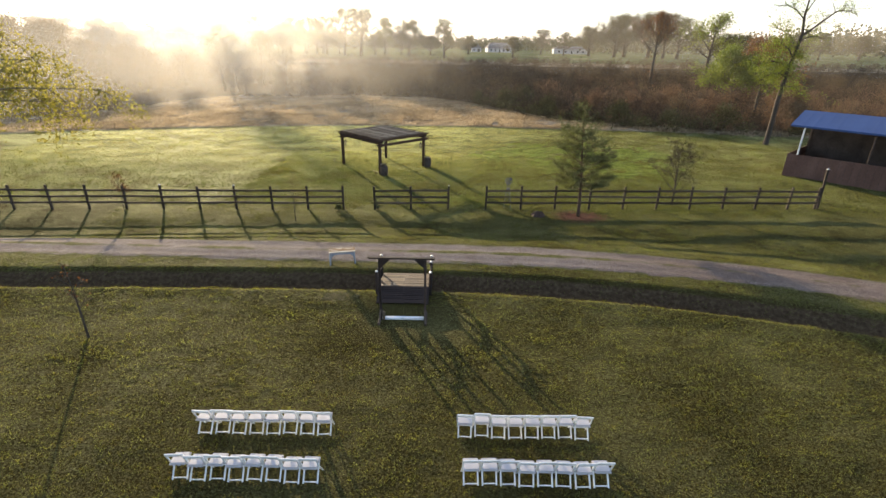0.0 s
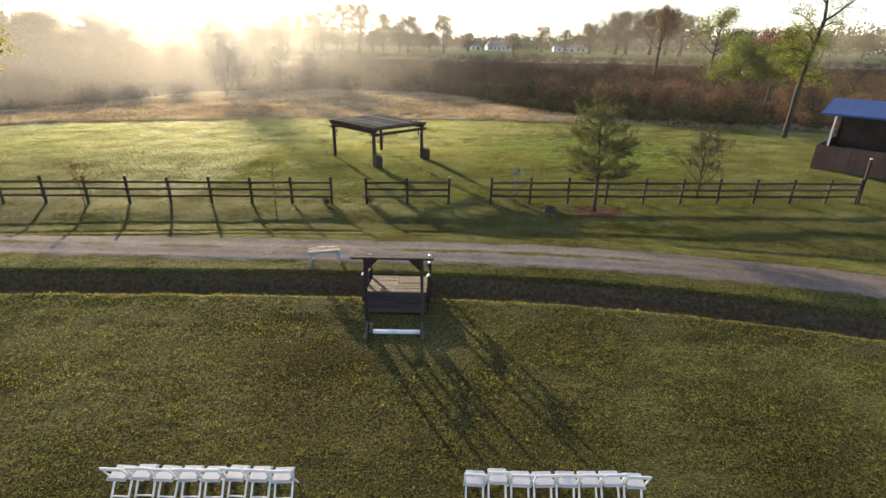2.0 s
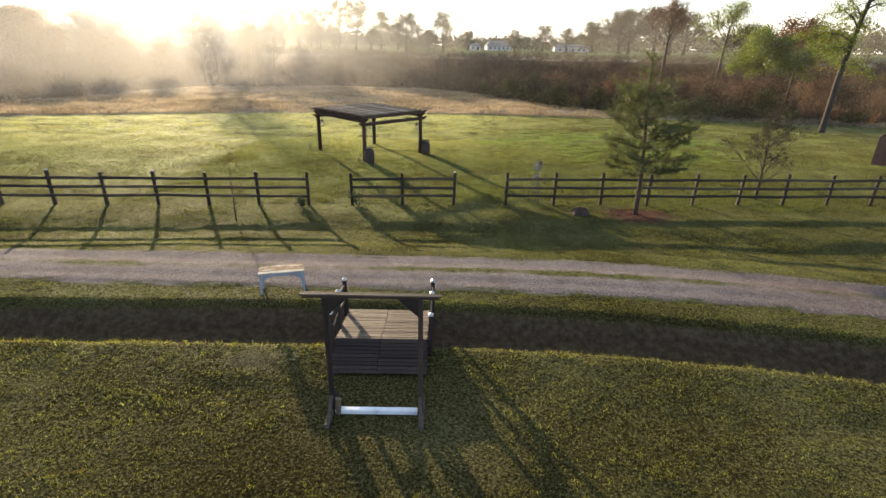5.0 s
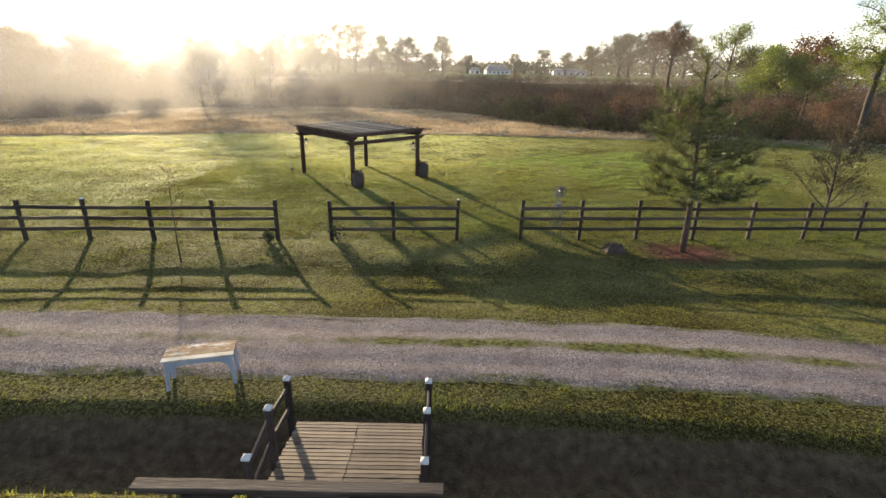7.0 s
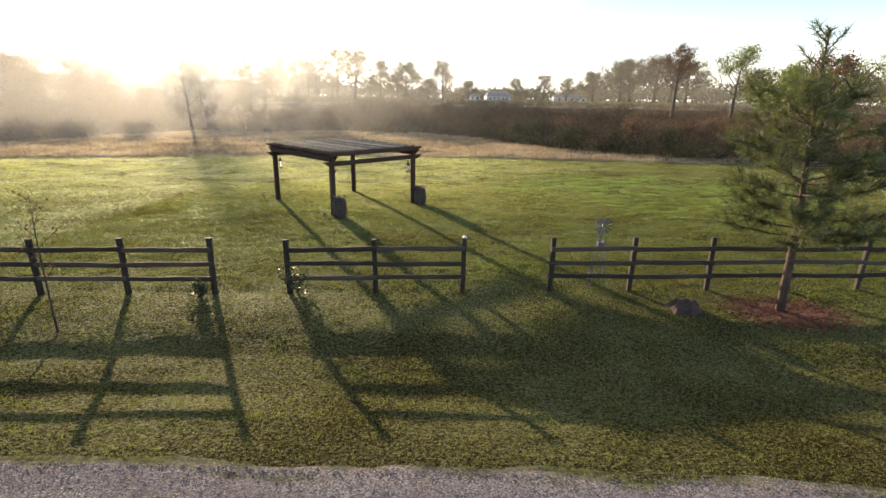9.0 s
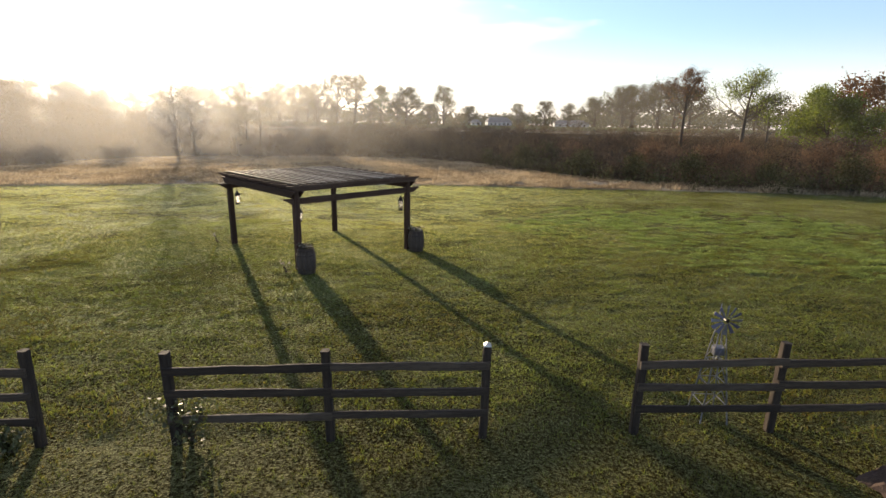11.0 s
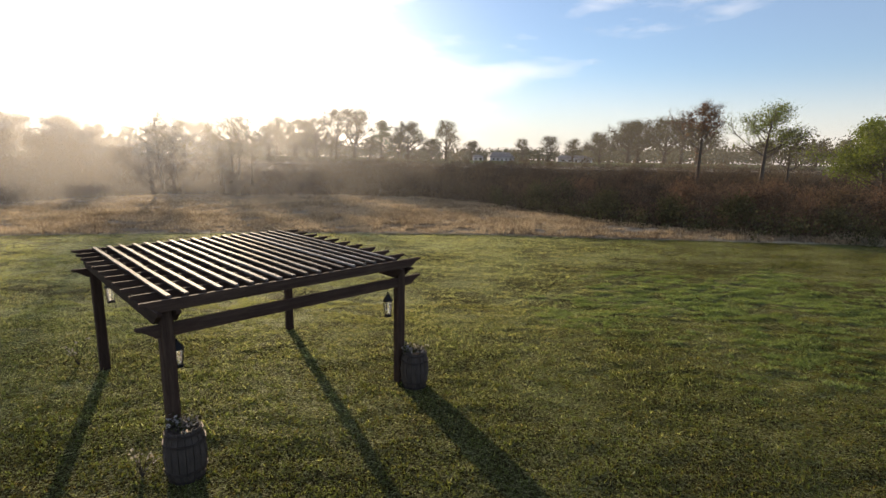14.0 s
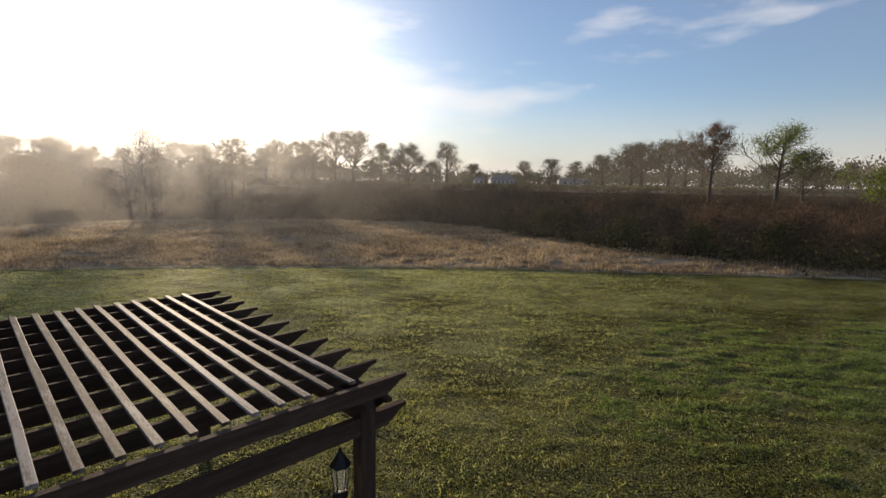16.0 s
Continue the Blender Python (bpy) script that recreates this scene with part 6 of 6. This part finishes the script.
def lawn_grass():
    g = np.random.default_rng(101)
    # x from, x to, y from, y to, clumps, tufts in a clump, size
    bands = [(-15, 15, 3, 13, 28000, 3, 0.76), (-22, 24, 13, 34, 54000, 3, 0.88), (-16, 21, 34, 54, 260000, 1, 0.74), (-46, 42, 33, 78, 230000, 1, 1.28)]
    xs, ys, sc, hi = [], [], [], []
    for x0, x1, y0, y1, n, m, size in bands:
        cx, cy = g.uniform(x0, x1, n), g.uniform(y0, y1, n)
        big = g.uniform(0.75, 1.25, n)
        xs.append(np.repeat(cx, m) + g.normal(0, 0.16 * size, n * m))
        ys.append(np.repeat(cy, m) + g.normal(0, 0.10 * size, n * m))
        sc.append(np.full(n * m, size))
        hi.append(np.repeat(big, m))
    x, y, s, big = np.concatenate(xs), np.concatenate(ys), np.concatenate(sc), np.concatenate(hi)
    dr = np.abs(y - road_y(x))
    verge = (dr > 1.42 + 0.6 * (vnoise(x, y, 0.7) - 0.5)) | ((np.abs(y - road_y(x) - 0.08) < 0.15 + 0.45 * vnoise(x, y + 3, 0.9)) & (0.55 * vnoise(x + 9, y * 2, 0.7) + strip(x) > 0.62 + 0.25 * g.random(len(x))))
    dd = np.abs(y - ditch_y(x))
    ditch_ok = (dd > np.where(y < ditch_y(x), 0.72, 0.78)) | (g.random(len(x)) < 0.3)
    bridge = (x > -2.8) & (x < -0.5) & (y > 17.95) & (y < 20.95)
    mulch = ((x - 9.2) / 1.25) ** 2 + ((y - 31.95) / 0.95) ** 2 < g.uniform(0.45, 1.05, len(x))
    ok = verge & ditch_ok & ~bridge & ~mulch & (y < lawn_edge(x) + g.normal(0, 0.25, len(x)))
    x, y, s, big = x[ok], y[ok], s[ok], big[ok]
    # grass thinned and shortened to deepen the bridge's shadow on the lawn
    thinned = step(-3.6, -3.0, x) * (1 - step(0.4, 1.6, x)) * step(14.6, 15.6, y) * (1 - step(17.6, 18.1, y))
    ribs = (y < 46 + 8 * g.random(len(x))) | (vnoise(0.42 * x + 1, y + 4, 0.33) + 0.25 * g.random(len(x)) > 0.56)
    ok = (g.random(len(x)) > 0.62 * thinned) & ribs
    x, y, s, big, thinned = x[ok], y[ok], s[ok], big[ok], thinned[ok]
    lump = big * (0.8 + 0.4 * vnoise(x, y, 1.3)) * (0.6 + 0.8 * vnoise(x + 7, y + 2, 0.21)) * (0.45 + 1.1 * vnoise(0.4 * x + 1, y + 4, 0.13))
    even = step(33, 38, y)
    lump = lump * (1 - even) + even * (0.72 + 0.5 * vnoise(0.5 * x + 1, y + 4, 0.3)) * (0.85 + 0.3 * vnoise(x, y, 1.3))
    tall = (0.052 + 0.004 * even) * lump * s * (1 + 0.5 * (np.abs(y - ditch_y(x) + 0.1) < 1.0))
    tall = tall * (1 - 0.5 * thinned)
    wide = 0.0092 * s * (1 + 0.42 * step(31, 36, y))
    here = y < ditch_y(x)
    tufts("grass", x[here], y[here], tall[here], wide[here], 3, m_blade_near, "short lawn grass with thin brownish patches", 102, sway=0.6, loose=2.6)
    # glow-coloured blades grow likelier with distance on the sun's side
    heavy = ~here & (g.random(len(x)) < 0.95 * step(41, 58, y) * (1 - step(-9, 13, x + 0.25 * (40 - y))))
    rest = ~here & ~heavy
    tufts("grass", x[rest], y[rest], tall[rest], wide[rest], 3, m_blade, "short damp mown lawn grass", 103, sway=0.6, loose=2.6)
    tufts("grass", x[heavy], y[heavy], tall[heavy], wide[heavy], 3, m_blade_dew_glow, "short mown grass paled for dew and the backlit glow", 104, sway=0.6, loose=2.6)


lawn_grass()


def clover():
    """A lusher patch in the mown lawn."""
    g = np.random.default_rng(151)
    n = 80000
    a, d = g.uniform(0, 6.283, n), np.sqrt(g.random(n))
    x, y = 15.0 + 13.0 * d * np.cos(a), 53.0 + 11.0 * d * np.sin(a)
    ok = (vnoise(0.5 * x, y, 0.27) + 0.5 * vnoise(x, y, 2.6) > 0.68 + 0.5 * d ** 3) & (y < lawn_edge(x) - 2)
    x, y = x[ok], y[ok]
    tall = 0.035 + 0.05 * vnoise(0.55 * x + 2, y, 0.4)
    tufts("clover", x, y, tall, np.full(len(x), 0.023), 5, m_clover, "lush patch of taller bright green clover in the lawn", 152, sway=0.9, loose=2.6)


clover()


def gravel():
    """Loose stones on the drive."""
    g = np.random.default_rng(131)
    n = 60000
    x = np.concatenate([g.uniform(-15, 15, n - 8000), g.uniform(-30, 30, 8000)])
    y = road_y(x) + g.uniform(-1.42, 1.42, n)
    d = (y - road_y(x)) / 1.5
    keep = g.random(n) < 0.35 + 0.65 * vnoise(x, y, 0.8) - 0.45 * np.exp(-((d - 0.05) / 0.2) ** 2)
    x, y = x[keep], y[keep]
    n = len(x)
    c = np.stack([x, y, height(x, y) + 0.024 - 0.021 * np.exp(-((np.abs(y - road_y(x)) / 1.6 - 0.5) / 0.2) ** 2)], -1)
    r = g.uniform(0.007, 0.017, (n, 1)) * (1 + 0.8 * (g.random((n, 1)) > 0.95))
    a = g.uniform(0, 6.283, (n, 1))
    k = np.arange(3) * 2.094
    ring = np.stack([np.cos(a + k), np.sin(a + k), np.zeros((n, 3))], -1) * r[:, None] * g.uniform(0.7, 1.3, (n, 3, 1)) + c[:, None]
    ring[:, :, 2] -= 0.006
    tip = c + np.concatenate([g.normal(0, 0.35, (n, 2)) * r, r * g.uniform(0.5, 1.0, (n, 1))], 1)
    co = np.concatenate([ring, tip[:, None]], 1).reshape(-1, 3)
    f = (np.array([[0, 1, 3], [1, 2, 3], [2, 0, 3]])[None] + 4 * np.arange(n)[:, None, None]).reshape(-1, 3)
    me = tri_mesh("gravel", co, f)
    me.materials.append(m_stone)
    tagged(new("gravel", me), "loose purple-grey gravel on the drive", "gravel", kind="stuff")


gravel()


def field_grass():
    g = np.random.default_rng(111)
    n = 150000
    x = g.uniform(-62, 40, n)
    y = g.uniform(60, 128, n)
    ok = (y > lawn_edge(x) + 0.3 * g.random(n)) & (y < field_edge(x) + 3) & (vnoise(x, y, 1.6) > 0.22)
    x, y = x[ok], y[ok]
    tall = (0.06 + 0.46 * vnoise(x, y, 0.9) ** 2 + 0.14 * vnoise(x, y, 7.0)) * g.uniform(0.6, 1.3, len(x))
    tufts("dead_grass", x, y, tall, np.full(len(x), 0.036), 4, m_straw, "rough straw-coloured dead grass and weeds", 112, sway=0.5)


field_grass()


def edge_weeds():
    g = np.random.default_rng(141)
    n = 4500
    x = g.uniform(-56, 62, n)
    y = field_edge(x) + g.normal(0.6, 1.3, n)
    ok = vnoise(x, y, 2.2) > 0.3
    x, y = x[ok], y[ok]
    tall = (0.2 + 0.6 * vnoise(x + 5, y, 3.0) ** 1.5) * g.uniform(0.6, 1.3, len(x))
    tufts("dead_grass", x, y, tall, np.full(len(x), 0.035), 6, m_straw, "taller pale weeds along the foot of the thicket", 142, sway=0.3, loose=3.0)


edge_weeds()


def dry_patch():
    g = np.random.default_rng(121)
    n = 1500
    x, y = -4.5 + g.normal(0, 0.38, n), 18.5 + g.normal(0, 0.2, n)
    tufts("dry_grass", x, y, 0.012 + 0.03 * g.random(n), np.full(n, 0.010), 4, m_hay, "patch of pale dead grass beside the ditch", 122, sway=1.6)


dry_patch()


# ---------------------------------------------------------------- creek mist and sun glare, as translucent sheets
def mist_glare_material():
    """Translucent sheet standing in for mist and sun glare: mostly clear, scattering on the light that comes through.
    """
    m = bpy.data.materials.new("mist_glare_sheet")
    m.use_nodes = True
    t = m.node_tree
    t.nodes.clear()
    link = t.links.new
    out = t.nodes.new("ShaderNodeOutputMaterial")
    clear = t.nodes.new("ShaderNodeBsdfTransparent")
    scatter = t.nodes.new("ShaderNodeBsdfTranslucent")
    scatter.inputs["Color"].default_value = (0.93, 0.90, 0.85, 1)
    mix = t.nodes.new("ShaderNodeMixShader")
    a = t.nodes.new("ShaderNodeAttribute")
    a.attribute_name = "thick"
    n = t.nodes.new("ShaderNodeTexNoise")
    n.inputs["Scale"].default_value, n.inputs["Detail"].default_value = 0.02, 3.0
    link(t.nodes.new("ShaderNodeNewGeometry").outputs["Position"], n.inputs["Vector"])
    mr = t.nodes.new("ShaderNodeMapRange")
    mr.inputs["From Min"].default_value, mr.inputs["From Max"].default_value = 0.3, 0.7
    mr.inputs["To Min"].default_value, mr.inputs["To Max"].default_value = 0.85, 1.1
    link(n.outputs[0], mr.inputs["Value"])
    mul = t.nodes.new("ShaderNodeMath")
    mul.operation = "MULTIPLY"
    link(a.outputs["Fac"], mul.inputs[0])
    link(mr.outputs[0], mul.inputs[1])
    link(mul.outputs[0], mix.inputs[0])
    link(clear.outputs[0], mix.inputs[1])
    link(scatter.outputs[0], mix.inputs[2])
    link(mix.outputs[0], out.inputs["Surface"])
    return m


m_mist_glare = mist_glare_material()


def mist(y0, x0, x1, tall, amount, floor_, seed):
    """An upright sheet standing in for mist and glare, thickest on the sun's side and nearly gone away from it; with no
    y0 it lies along the thicket.
    """
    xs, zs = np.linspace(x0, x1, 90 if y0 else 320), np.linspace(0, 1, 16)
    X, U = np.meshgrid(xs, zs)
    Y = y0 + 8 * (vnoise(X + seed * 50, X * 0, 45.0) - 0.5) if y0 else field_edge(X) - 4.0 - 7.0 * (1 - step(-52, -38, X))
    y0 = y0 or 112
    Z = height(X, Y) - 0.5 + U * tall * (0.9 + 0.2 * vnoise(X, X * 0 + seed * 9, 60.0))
    # density peaks towards the sun, so its glow is built into the sheet
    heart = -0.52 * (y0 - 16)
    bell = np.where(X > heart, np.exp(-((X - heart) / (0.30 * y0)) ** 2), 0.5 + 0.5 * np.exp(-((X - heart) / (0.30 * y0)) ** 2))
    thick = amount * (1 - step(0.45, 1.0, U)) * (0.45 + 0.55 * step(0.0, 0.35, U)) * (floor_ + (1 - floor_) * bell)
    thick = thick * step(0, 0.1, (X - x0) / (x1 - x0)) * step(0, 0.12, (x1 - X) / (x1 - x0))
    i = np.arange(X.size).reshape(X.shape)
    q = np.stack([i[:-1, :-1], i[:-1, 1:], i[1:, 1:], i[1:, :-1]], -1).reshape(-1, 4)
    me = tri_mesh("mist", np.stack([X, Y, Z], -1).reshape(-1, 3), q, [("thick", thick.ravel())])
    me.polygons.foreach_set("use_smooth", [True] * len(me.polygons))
    me.materials.append(m_mist_glare)
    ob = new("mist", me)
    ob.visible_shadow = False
    tagged(ob, "translucent sheets standing in for creek mist and sun glare", "mist", kind="stuff")


# the two nearest sheets lay the glare over lawn and field
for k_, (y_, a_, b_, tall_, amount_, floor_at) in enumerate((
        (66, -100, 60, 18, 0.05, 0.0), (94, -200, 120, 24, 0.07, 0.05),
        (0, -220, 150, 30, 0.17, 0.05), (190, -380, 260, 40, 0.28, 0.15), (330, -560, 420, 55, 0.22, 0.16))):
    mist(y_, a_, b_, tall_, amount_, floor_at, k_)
